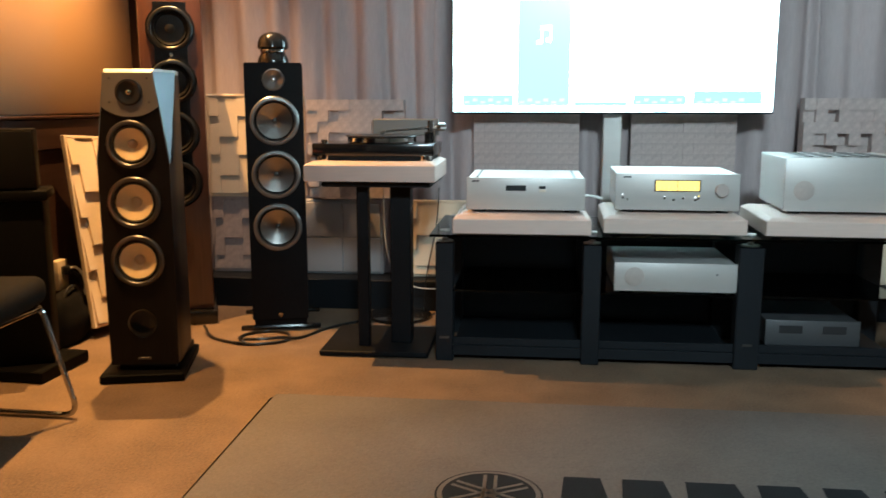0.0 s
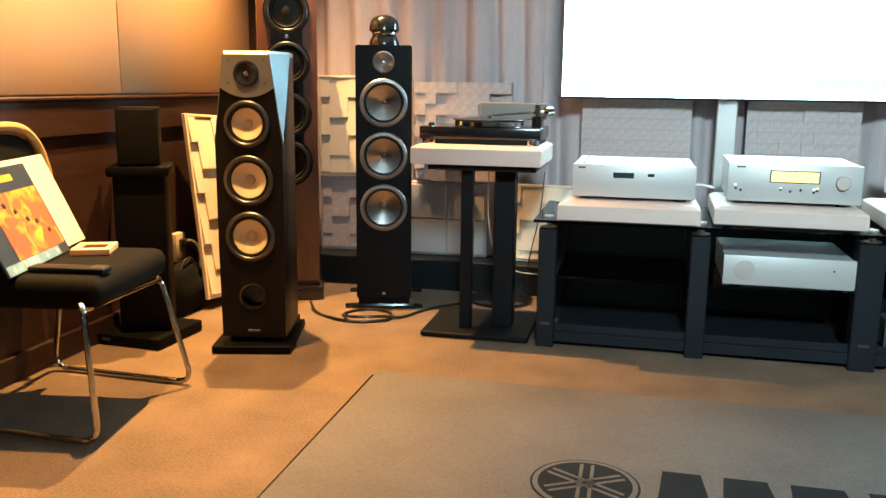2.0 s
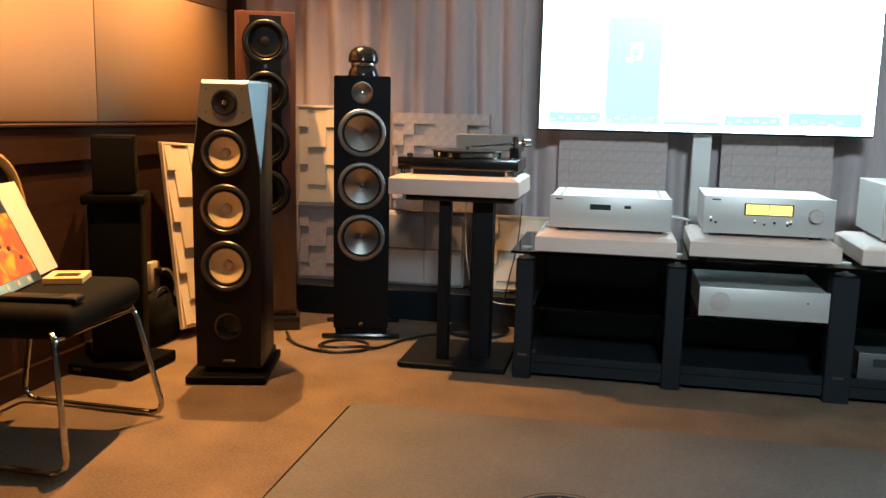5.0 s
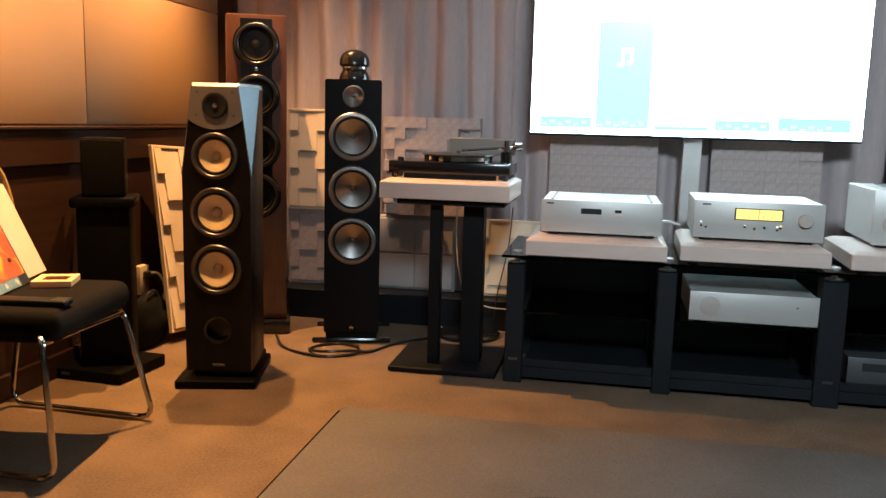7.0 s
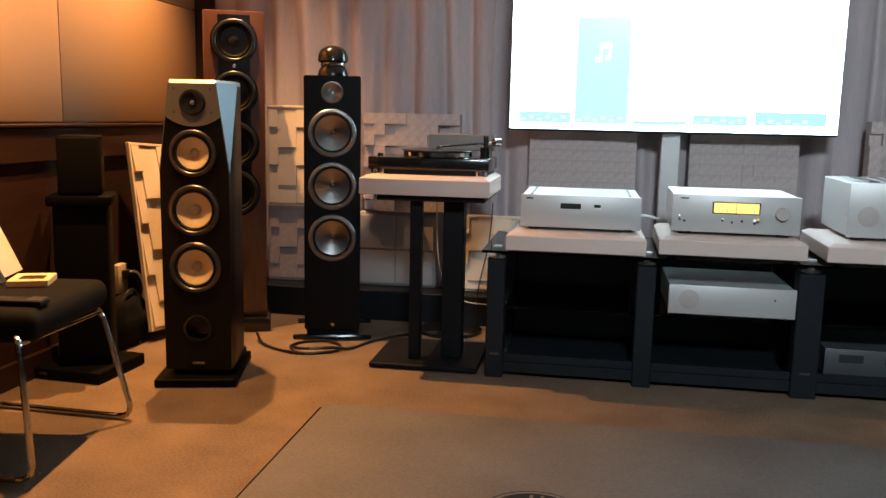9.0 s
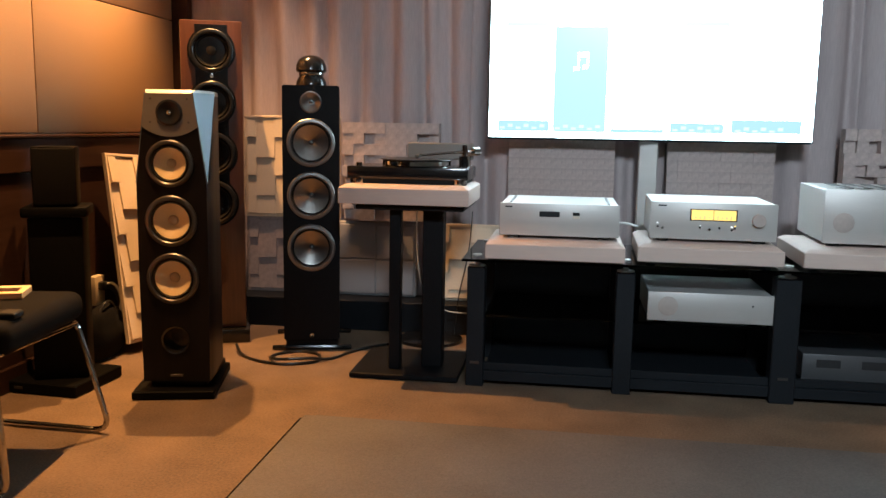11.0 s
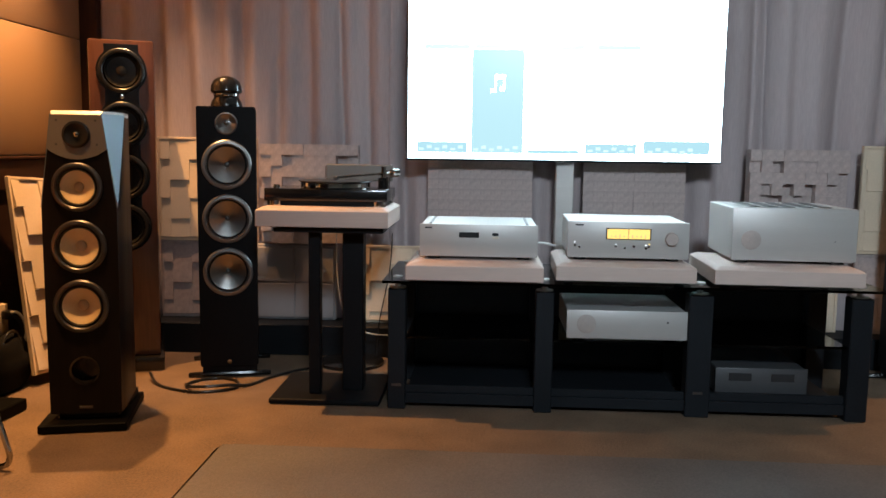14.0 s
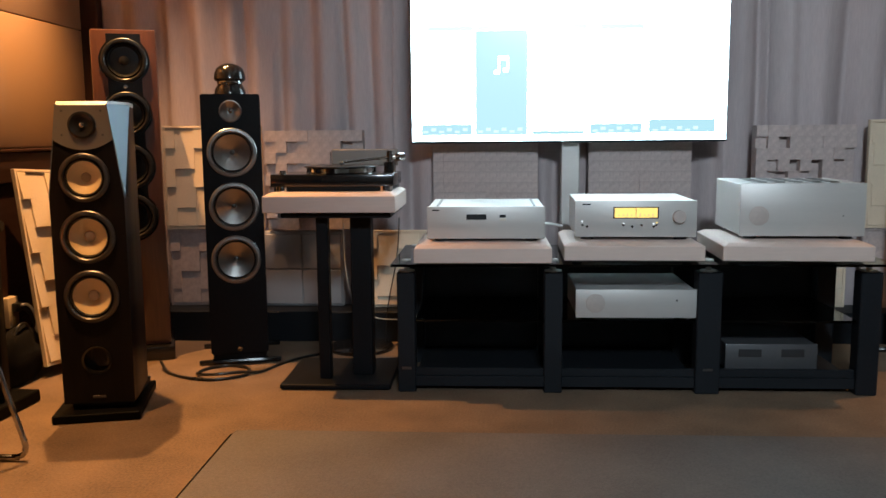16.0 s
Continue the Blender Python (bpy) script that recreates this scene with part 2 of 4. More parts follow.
def pierced(bm, outline, holes, y0, y1, seg=40):
    """A plate of an (x, z) outline with round holes of (x, z, radius), from y0 to y1."""
    loops = [outline] + [[(x + r * math.cos(2 * math.pi * k / seg), z + r * math.sin(2 * math.pi * k / seg)) for k in range(seg)] for x, z, r in holes]
    sides = []
    for y in (y0, y1):
        made, edges = [], []
        for loop in loops:
            vs = [bm.verts.new((x, y, z)) for x, z in loop]
            edges += [bm.edges.new((vs[k - 1], vs[k])) for k in range(len(vs))]
            made.append(vs)
        bmesh.ops.triangle_fill(bm, use_beauty=True, use_dissolve=False, edges=edges, normal=(0, -1, 0))
        sides.append(made)
    for A, B in zip(*sides):
        for k in range(len(A)):
            bm.faces.new((A[k - 1], A[k], B[k], B[k - 1]))


def mesh(name, bm, mat, smooth=35):
    bmesh.ops.recalc_face_normals(bm, faces=bm.faces)
    me = bpy.data.meshes.new(name)
    bm.to_mesh(me)
    bm.free()
    me.materials.append(mat)
    if smooth:
        me.polygons.foreach_set("use_smooth", [True] * len(me.polygons))
        me.set_sharp_from_angle(angle=radians(smooth))
    return me


def part(name, bm, mat, parent, label="", smooth=35):
    ob = new(name, mesh(name, bm, mat, smooth))
    ob.parent = parent
    return tagged(ob, label) if label else ob


def thing(name, label, category, m=None, group="", kind=""):
    ob = tagged(new(name), label, category, group, kind)
    ob.empty_display_size = 0.1
    ob.matrix_world = m or Matrix()
    return ob


def solid(name, bm, mat, label, category, m=None, group="", kind="", smooth=35):
    ob = tagged(new(name, mesh(name, bm, mat, smooth)), label, category, group, kind)
    if m:
        ob.matrix_world = m
    return ob


def boxpart(name, c, s, mat, parent, bevel=0.003, label="", seg=1):
    bm = bmesh.new()
    box(bm, c, s, bevel, seg=seg)
    return part(name, bm, mat, parent, label)


def rodpart(name, a, b, r, mat, parent, label="", seg=16):
    bm = bmesh.new()
    rod(bm, a, b, r, seg)
    return part(name, bm, mat, parent, label)


def tubepart(name, pts, r, mat, parent, label="", closed=False, seg=8):
    bm = bmesh.new()
    tube(bm, pts, r, seg, closed)
    return part(name, bm, mat, parent, label)


def lathepart(name, c, profile, mat, parent, label="", seg=40):
    bm = bmesh.new()
    lathe(bm, c, profile, seg)
    return part(name, bm, mat, parent, label)


# ---- the room ----
LEFT, RIGHT, BACK, FRONT = -1.95, 3.30, 4.40, -2.60
bm = bmesh.new()
box(bm, ((LEFT + RIGHT) / 2, (BACK + FRONT) / 2, -0.05), (RIGHT - LEFT + 0.4, BACK - FRONT + 0.4, 0.1))
solid("floor", bm, CARPET, "beige short-pile carpet floor, warm lit", "floor", kind="structure")
bm = bmesh.new()
box(bm, ((LEFT + RIGHT) / 2, (BACK + FRONT) / 2, CEIL + 0.05), (RIGHT - LEFT + 0.4, BACK - FRONT + 0.4, 0.1))
solid("ceiling", bm, CEILING, "plain pale painted ceiling", "ceiling", kind="structure")
for name, c, s, mat, lab in (
    ("wall_west", (LEFT - 0.08, (BACK + FRONT) / 2, CEIL / 2), (0.12, BACK - FRONT, CEIL), PLASTER, "wall behind wainscot and fabric panels"),
    ("wall_east", (RIGHT + 0.06, (BACK + FRONT) / 2, CEIL / 2), (0.12, BACK - FRONT, CEIL), PLASTER, "plain plaster wall"),
    ("wall_north", ((LEFT + RIGHT) / 2, BACK + 0.06, CEIL / 2), (RIGHT - LEFT + 0.24, 0.12, CEIL), PLASTER, "plain wall behind the curtains"),
    ("wall_south", ((LEFT + RIGHT) / 2, FRONT - 0.06, CEIL / 2), (RIGHT - LEFT + 0.24, 0.12, CEIL), PLASTER, "plain plaster wall"),
):
    bm = bmesh.new()
    box(bm, c, s)
    solid(name, bm, mat, lab, "wall", kind="structure")

# west wall: fabric panels above, dark wainscot below
panelling = thing("wall_panelling", "beige fabric wall panels over dark wooden wainscot", "wall panelling", kind="structure")
seams = [FRONT + 0.02, -0.85, 0.42, 1.69, 2.957, 4.10]
for za, zb in ((0.935, 1.490), (1.490, 2.11), (2.11, CEIL - 0.01)):
    for a, b in zip(seams, seams[1:]):
        boxpart("fabric_panel", (LEFT - 0.008, (a + b) / 2, (za + zb) / 2), (0.022, b - a - 0.004, zb - za - 0.004), FABRIC, panelling, 0.004, seg=2)
boxpart("wainscot", (LEFT - 0.012, (FRONT + 4.1) / 2, 0.44), (0.016, 4.1 - FRONT, 0.70), DARKWOOD, panelling, 0.002, "dark stained wooden wainscot")
boxpart("wainscot_rail", (LEFT - 0.006, (FRONT + 4.1) / 2, 0.855), (0.03, 4.1 - FRONT, 0.125), DARKWOOD, panelling, 0.004, "dark wooden top rail")
boxpart("chair_rail", (LEFT - 0.002, (FRONT + 4.1) / 2, 0.925), (0.04, 4.1 - FRONT, 0.014), DARKWOOD, panelling, 0.004)
bm = bmesh.new()
box(bm, (LEFT - 0.004, (FRONT + 4.1) / 2, 0.045), (0.03, 4.1 - FRONT, 0.09), 0.004)
solid("baseboard", bm, DARKWOOD, "dark wooden baseboard", "baseboard", kind="structure")
bm = bmesh.new()
box(bm, (LEFT + 0.03, 4.19, CEIL / 2), (0.10, 0.16, CEIL), 0.004)
solid("trim", bm, BROWNTRIM, "dark corner strip beside the curtain", "trim", kind="structure")


# curtains: pleated cloth, one leaf each
def curtain(x0, x1, seed, y=4.17):
    rnd = random.Random(seed)
    waves = [(rnd.uniform(0.13, 0.19), rnd.uniform(0, 6.3), 0.022), (rnd.uniform(0.06, 0.085), rnd.uniform(0, 6.3), 0.0045), (rnd.uniform(0.30, 0.42), rnd.uniform(0, 6.3), 0.018)]
    bm = bmesh.new()
    nx, nz = int((x1 - x0) / 0.008), 14
    grid = []
    for j in range(nz + 1):
        z = 0.03 + (CEIL - 0.05) * j / nz
        row = []
        for i in range(nx + 1):
            x = x0 + (x1 - x0) * i / nx
            d = sum(a * math.sin(2 * math.pi * x / w + ph + 0.5 * math.sin(z * 1.7 + ph)) for w, ph, a in waves)
            d = d + 0.35 * abs(d)
            row.append(bm.verts.new((x + 0.012 * math.sin(z * 2.1 + x * 9), y + d, z)))
        grid.append(row)
    for A, B in zip(grid, grid[1:]):
        for i in range(nx):
            bm.faces.new((A[i], A[i + 1], B[i + 1], B[i]))
    ob = solid("curtain", bm, CURTAIN, "mauve-grey pleated floor-length curtain, drawn shut", "curtain", group="curtains along the back wall", smooth=80)
    mod = ob.modifiers.new("cloth", "SOLIDIFY")
    mod.thickness = 0.003
    return ob


for k, (a, b) in enumerate(((-1.86, -1.16), (-1.17, -0.42), (-0.43, 0.50), (0.49, 1.35), (1.34, 2.10), (2.09, 3.28))):
    curtain(a, b, 11 + k, 4.17 + (0.012 if k % 2 else 0))

bm = bmesh.new()
box(bm, (0.66, 4.00, 0.0725), (5.1, 0.20, 0.145), 0.004)
solid("plinth", bm, MATTBLACK, "low black plinth along the curtains", "plinth", kind="structure")


# ---- mat with printed mark ----
mat_thing = thing("floor_mat", "grey carpet mat with a dark printed mark, on the carpet", "mat")
MX0, MX1, MY0, MY1 = -0.82, 2.55, -1.2, 2.655
boxpart("carpet_sheet", ((MX0 + MX1) / 2, (MY0 + MY1) / 2, 0.005), (MX1 - MX0 - 0.02, MY1 - MY0 - 0.02, 0.010), MAT, mat_thing, 0.002, "grey carpet pile")
tubepart("binding", [(MX0 + 0.006, MY0, 0.006), (MX0 + 0.006, MY1 - 0.05, 0.006), (MX0 + 0.02, MY1 - 0.012, 0.006)], 0.0045, MAT_EDGE, mat_thing, "dark bound edge")
tubepart("binding", [(MX0 + 0.02, MY1 - 0.012, 0.005), (MX0 + 0.05, MY1 - 0.006, 0.005), (MX1, MY1 - 0.006, 0.005), (MX1, MY0, 0.005)], 0.005, MAT, mat_thing)
LC = Vector((-0.053, 1.965, 0.0))


def flat(name, outline, z, mat, label=""):
    bm = bmesh.new()
    lo = [bm.verts.new((x, y, z - 0.002)) for x, y in outline]
    hi = [bm.verts.new((x, y, z)) for x, y in outline]
    bm.faces.new(hi)
    bm.faces.new(lo[::-1])
    for k in range(len(lo)):
        bm.faces.new((lo[k - 1], lo[k], hi[k], hi[k - 1]))
    return part(name, bm, mat, mat_thing, label, smooth=0)


def circle(r, n=40):
    return [(LC.x + r * math.cos(2 * math.pi * k / n), LC.y + r * math.sin(2 * math.pi * k / n)) for k in range(n)]


flat("mark_ring", circle(0.137), 0.0115, PRINT)
flat("mark_band", circle(0.131), 0.0125, MAT)
flat("mark_disc", circle(0.118), 0.0135, PRINT, "round dark printed mark")
for k in range(3):
    a = math.pi / 2 + k * math.pi / 3
    d, s = Vector((math.cos(a), math.sin(a))), Vector((-math.sin(a), math.cos(a)))
    for off in ((-0.014, 0.014) if k == 0 else (-0.012, 0.012)):
        o = Vector((LC.x, LC.y)) + s * off
        flat("mark_bar", [tuple(o - d * 0.105 - s * 0.0045), tuple(o + d * 0.105 - s * 0.0045), tuple(o + d * 0.105 + s * 0.0045), tuple(o - d * 0.105 + s * 0.0045)], 0.0145, MAT)
x = 0.118
for k, w in enumerate((0.135, 0.145, 0.165, 0.145, 0.135, 0.145)):
    flat("print_block", [(x, 1.86), (x + w, 1.86), (x + w - 0.02, 2.085), (x + 0.02, 2.085)], 0.0125, PRINT)
    x += w + 0.016


# ---- acoustic diffusers ----
def skyline(m, w, h, cols, rows, deep, seed, mat, label, group="acoustic panels"):
    """A panel in local x, z from its lower left corner, facing -y, of square blocks of uneven height."""
    rnd = random.Random(seed)
    root = thing("acoustic_diffuser", label, "acoustic panel", m, group)
    boxpart("backing", (w / 2, -0.012, h / 2), (w, 0.024, h), mat, root, 0.002)
    sx, sz = w / cols, h / rows
    shared = []
    for q in (0.004, deep * 0.55, deep * 0.9, deep):
        bm = bmesh.new()
        box(bm, (0, -q / 2, 0), (sx - 0.0002, q, sz - 0.0002), 0.0)
        shared.append(mesh("block", bm, mat, 0))
    for j in range(rows):
        for i in range(cols):
            k = rnd.choice((0, 1, 2, 3, 3)) if j < rows - 1 else rnd.choice((2, 3, 3))
            ob = new("block", shared[k])
            ob.parent = root
            ob.location = (sx * (i + 0.5), -0.024, sz * (j + 0.5))
    return root


def wedge_mesh(sx, sz, top, low, mat):
    """A block whose face slopes outwards from top to bottom and ends in an overhang."""
    bm = bmesh.new()
    A = [bm.verts.new((x, y, z)) for x, y, z in ((-sx / 2, 0, sz / 2), (-sx / 2, -top, sz / 2), (-sx / 2, -low, -sz / 2 + 0.004), (-sx / 2, -low + 0.002, -sz / 2), (-sx / 2, 0, -sz / 2))]
    B = [bm.verts.new((-v.co.x, v.co.y, v.co.z)) for v in A]
    bm.faces.new(A)
    bm.faces.new(B[::-1])
    for k in range(len(A)):
        bm.faces.new((A[k - 1], A[k], B[k], B[k - 1]))
    return mesh("block", bm, mat, 0)


def wedges(m, w, h, pitch, deep, mat, label, first=0.045, column=0.094, base=0.018, group="acoustic panels"):
    """A panel in local x, z facing -y: columns of sloping blocks, every second column set half a block lower, inside a thin raised border."""
    root = thing("acoustic_diffuser", label, "acoustic panel", m, group)
    boxpart("backing", (w / 2, -base / 2, h / 2), (w, base, h), mat, root, 0.002)
    e = 0.012
    for c, sz in (((w / 2, -base - 0.004, h - e / 2), (w, 0.010, e)), ((w / 2, -base - 0.004, e / 2), (w, 0.010, e)), ((e / 2, -base - 0.004, h / 2), (e, 0.010, h - 2 * e)), ((w - e / 2, -base - 0.004, h / 2), (e, 0.010, h - 2 * e))):
        boxpart("border", c, sz, mat, root, 0.0015)
    x, k, made = e, 0, {}
    while x < w - e - 0.01:
        cw = min(first if k == 0 else column, w - e - x)
        z = h - e - (0.010 if k % 2 else pitch * 0.52)
        spans = [] if k % 2 else [(h - e, z)]
        while z > e + 0.02:
            spans.append((z, max(e, z - pitch)))
            z -= pitch
        for n, (hi, lo) in enumerate(spans):
            key = (round(cw, 3), round(hi - lo, 3))
            if key not in made:
                made[key] = wedge_mesh(cw - 0.001, hi - lo - 0.001, 0.003 + deep * max(0.0, 1 - key[1] / pitch) * 0.6, deep, mat)
            ob = new("block", made[key])
            ob.parent = root
            ob.location = (x + cw / 2, -base, (hi + lo) / 2)
        x += cw
        k += 1
    return root


diffuser_stack = ((-1.548, 4.05, 3, 0.045), (1.775, 4.04, -2, 0.012))
for px, py, turn, first in diffuser_stack:
    wedges(pose(px, py, 0.527, 0, 0, turn), 0.48, 0.50, 0.188, 0.011, FOAM, "white block-faced acoustic panel stacked on another", first)
    # Lower panel: the shade below the upper one is put into its colour.
    wedges(pose(px, py + 0.01, 0.1465, 0, 0, turn), 0.48, 0.378, 0.188, 0.011, FOAMDIM, "block-faced acoustic panel under another, darkened in colour for its shade", first)
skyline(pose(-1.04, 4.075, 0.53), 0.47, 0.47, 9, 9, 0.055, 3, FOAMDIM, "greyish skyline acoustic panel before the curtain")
wedges(pose(-0.568, 4.03, 0.1465), 0.42, 0.375, 0.15, 0.022, FOAM, "white block-faced acoustic panel near the floor", 0.045, 0.10)
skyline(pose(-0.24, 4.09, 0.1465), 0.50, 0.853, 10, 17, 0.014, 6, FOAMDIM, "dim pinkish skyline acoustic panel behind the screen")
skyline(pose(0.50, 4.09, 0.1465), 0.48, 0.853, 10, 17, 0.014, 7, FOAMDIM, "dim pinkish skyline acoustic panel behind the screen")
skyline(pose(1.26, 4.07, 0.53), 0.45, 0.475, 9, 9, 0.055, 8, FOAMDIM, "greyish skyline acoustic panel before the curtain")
wedges(pose(1.26, 4.06, 0.1465), 0.45, 0.382, 0.188, 0.011, FOAM, "white block-faced acoustic panel standing under another")
# one leans on the west wall
wedges(Matrix.Translation((-1.790, 3.255, 0.046)) @ pose(0, 0, 0, 0, 0, 80) @ pose(0, 0, 0, -9.6, 4, 0), 0.42, 0.818, 0.225, 0.020, FOAM, "white block-faced acoustic panel leaning on the wainscot", 0.05, 0.115, 0.010)

gp = thing("cloth_panel", "grey cloth-covered panel standing before the curtain", "acoustic panel", pose(-1.08, 4.03, 0.1465))
boxpart("frame", (0.20, 0.02, 0.185), (0.40, 0.04, 0.37), GREYPANEL, gp, 0.006)
for i in range(2):
    for j in range(2):
        boxpart("pad", (0.103 + 0.193 * i, -0.004, 0.097 + 0.175 * j), (0.190, 0.012, 0.171), GREYPANEL, gp, 0.004)


# ---- loudspeaker parts ----
def driver(parent, c, r, cone, mats, cap=0.3, depth=0.5, name="woofer", dome=False):
    """A round drive unit facing -y: metal ring > surround, cone, dust cap."""
    ring, surround, conem, capm = mats
    base = lathepart(name, c, [(r, 0), (r, 0.006), (r - 0.004, 0.010), (r * 0.86, 0.011), (r * 0.80, 0.006), (r * 0.79, -0.004)], ring, parent)
    lathepart("surround", c, [(r * 0.80, 0.001), (r * 0.77, 0.004), ((r * 0.79 + cone) / 2, 0.009), (cone * 1.04, 0.004), (cone * 0.99, 0.0)], surround, base)
    cr = cone * cap
    low = -depth * 0.4 * cone
    lathepart("cone", c, [(cone, 0.001), (cone * 0.75, 0.25 * low), (cone * 0.5, 0.6 * low), (cr, low), (cr * 0.9, low * 1.05)], conem, base)
    lathepart("dust_cap", c, [(cr, -depth * 0.4 * cone), (cr * 0.85, -depth * 0.4 * cone + cr * 0.35), (cr * 0.5, -depth * 0.4 * cone + cr * 0.55), (0, -depth * 0.4 * cone + cr * 0.62)], capm, base)
    return base


def loft(bm, sections):
    """Sections of (z, corners as (x, y)), joined from the lowest up."""
    rings = [[bm.verts.new((x, y, z)) for x, y in cs] for z, cs in sections]
    n = len(rings[0])
    for A, B in zip(rings, rings[1:]):
        for k in range(n):
            bm.faces.new((A[k], A[(k + 1) % n], B[(k + 1) % n], B[k]))
    bm.faces.new(rings[0][::-1])
    bm.faces.new(rings[-1])


# ---- near floor speaker: black with cream cones and a silver head ----
def front_half(z):
    """Half the width of the front at a height: it narrows towards the head."""
    return 0.118 + 0.004 * min(z, 0.4) / 0.4 if z < 0.77 else 0.122 - 0.042 * (z - 0.77) / 0.32


sv = thing("floor_speaker", "black floor-standing speaker with cream cones and silver head", "loudspeaker", pose(-1.362, 2.955, 0, 0, 0, 10))
D, SVR = 0.36, 0.05
SVW = ((0.842, 0.083, 0.056), (0.640, 0.091, 0.063), (0.434, 0.092, 0.063))


def sv_section(z, front):
    w, s = front_half(z), 0.122 if z > 0.3 else front_half(z)
    cut = max(0.004, 0.135 * (z - 0.77) / 0.32) - D / 2
    cut = max(cut, front + 0.004)
    f = w + (s - w) * (front + D / 2) / (cut + D / 2)
    return (z, ((-f, front), (f, front), (s, cut), (0.098, D / 2 - 0.06), (0.060, D / 2), (-0.060, D / 2), (-0.098, D / 2 - 0.06), (-s, cut)))


bm = bmesh.new()
loft(bm, [sv_section(z, -D / 2 + SVR) for z in (0.055, 0.40, 0.77, 0.93, 1.088)])
part("cabinet", bm, BLACKOAK, sv, "black stained wooden cabinet")
bm = bmesh.new()
zs = (0.055, 0.40, 0.77, 0.93, 1.088)
pierced(bm, [(front_half(z), z) for z in zs] + [(-front_half(z), z) for z in zs[::-1]], [(-0.004, z, r * 0.84) for z, r, c in SVW] + [(0, 0.208, 0.044)], -D / 2, -D / 2 + SVR)
part("baffle", bm, BLACKOAK, sv, "black stained front baffle")
bm = bmesh.new()
box(bm, (0, 0, 0.017), (0.290, 0.385, 0.030), 0.004, m=pose(-0.015, -0.037, 0, 0, 0, 4))
part("base_plate", bm, SATINBLACK, sv, "black plinth plate")
boxpart("plinth_block", (0.0, 0.0, 0.043), (0.20, 0.30, 0.026), MATTBLACK, sv, 0.002)
for sx in (-0.12, 0.09):
    for sy in (-0.17, 0.11):
        rodpart("foot", (sx, sy, 0.0), (sx, sy, 0.004), 0.012, RUBBER, sv)
bm = bmesh.new()
n = 12
outline = [(-front_half(1.082) - 0.001, 1.082), (front_half(1.082) + 0.001, 1.082)]
for k in range(n + 1):
    u = 1 - 2 * k / n
    z = 0.935 + 0.035 * u * u
    outline.append((front_half(z) * u * 1.01, z))
prism(bm, outline[::-1], -D / 2 - 0.004, -D / 2 + 0.01)
head = part("silver_head", bm, SILVERCAP, sv, "satin silver tweeter panel")
bm = bmesh.new()
loft(bm, [(z, sv_section(1.09, f)[1]) for z, f in ((1.0825, -D / 2 - 0.004), (1.085, -D / 2 - 0.0035), (1.097, -D / 2 + 0.012))])
# Paler silver than the head: the downlit lip's brightness is partly in the colour.
part("top_cap", bm, SILVER, sv, "satin silver top, paler in colour for its lit lip")
for sgn in (-1, 1):
    bm = bmesh.new()
    tri = [Vector((front_half(1.086), -D / 2 - 0.002, 1.087)), Vector((0.1225, -D / 2 + 0.134, 1.087)), Vector((0.1225, -D / 2 + 0.004, 0.772))]
    nrm = (tri[1] - tri[0]).cross(tri[2] - tri[0]).normalized()
    nrm = nrm if nrm.x > 0 else -nrm
    A = [bm.verts.new((sgn * v.x, v.y, v.z)) for v in [t + nrm * 0.003 for t in tri]]
    B = [bm.verts.new((sgn * v.x, v.y, v.z)) for v in [t - nrm * 0.004 for t in tri]]
    bm.faces.new(A)
    bm.faces.new(B[::-1])
    for k in range(3):
        bm.faces.new((A[k - 1], A[k], B[k], B[k - 1]))
    part("side_facet", bm, FACET, sv, "satin silver side facet, tinted blue for the screen's reflection")
fy = -D / 2
tw = lathepart("tweeter", (0, fy - 0.004, 1.018), [(0.046, 0), (0.045, 0.006), (0.038, 0.008), (0.022, 0.0025), (0.009, 0.0015), (0, 0.0015)], RUBBER, sv, "black tweeter plate")
lathepart("dome", (0, fy - 0.004, 1.018), [(0.0105, 0.0015), (0.009, 0.006), (0.005, 0.009), (0, 0.010)], CHROME, tw)
for sx in (-0.066, 0.066):
    for z in (0.985, 1.065):
        lathepart("screw", (sx * (1.0 if z < 1 else 0.95), fy - 0.004, z), [(0.004, 0), (0.004, 0.001), (0, 0.001)], RING, head, seg=10)
for z, r, c in SVW:
    driver(sv, (-0.004, fy, z), r, c, (RING, RUBBER, CREAM, CREAMCAP), cap=0.30, depth=1.0)
lathepart("bass_port", (0, fy, 0.208), [(0.052, 0), (0.051, 0.004), (0.044, 0.003), (0.038, -0.02), (0.036, -0.045), (0, -0.045)], BLACK, sv, "round black bass port")
boxpart("nameplate", (0, fy - 0.001, 0.078), (0.044, 0.003, 0.009), RING, sv, 0.0005, "small silver nameplate")


# ---- tall reddish speaker ----
br = thing("tall_speaker", "tall reddish veneered speaker with black lobed baffle", "loudspeaker", pose(-1.578, 3.735, 0, 0, 0, 21))
boxpart("cabinet", (0, 0, 0.745), (0.262, 0.40, 1.36), ROSEWOOD, br, 0.008, "reddish wood veneer cabinet", seg=2)
boxpart("plinth", (0, -0.02, 0.032), (0.29, 0.44, 0.060), BLACK, br, 0.006, "glossy black plinth", seg=2)
bm = bmesh.new()
zs = [(1.296, 0.101), (1.074, 0.101), (0.850, 0.105), (0.635, 0.107)]
half = lambda z: max([0.068 if z > 0.60 else 0.0] + [math.sqrt(max(0, r * r - (z - c) ** 2)) for c, r in zs])
samples = [0.52 + 0.886 * k / 120 for k in range(121)]
right = [(max(half(z), 0.012), z) for z in samples]
prism(bm, right + [(-w, z) for w, z in right[::-1]], -0.205, -0.196)
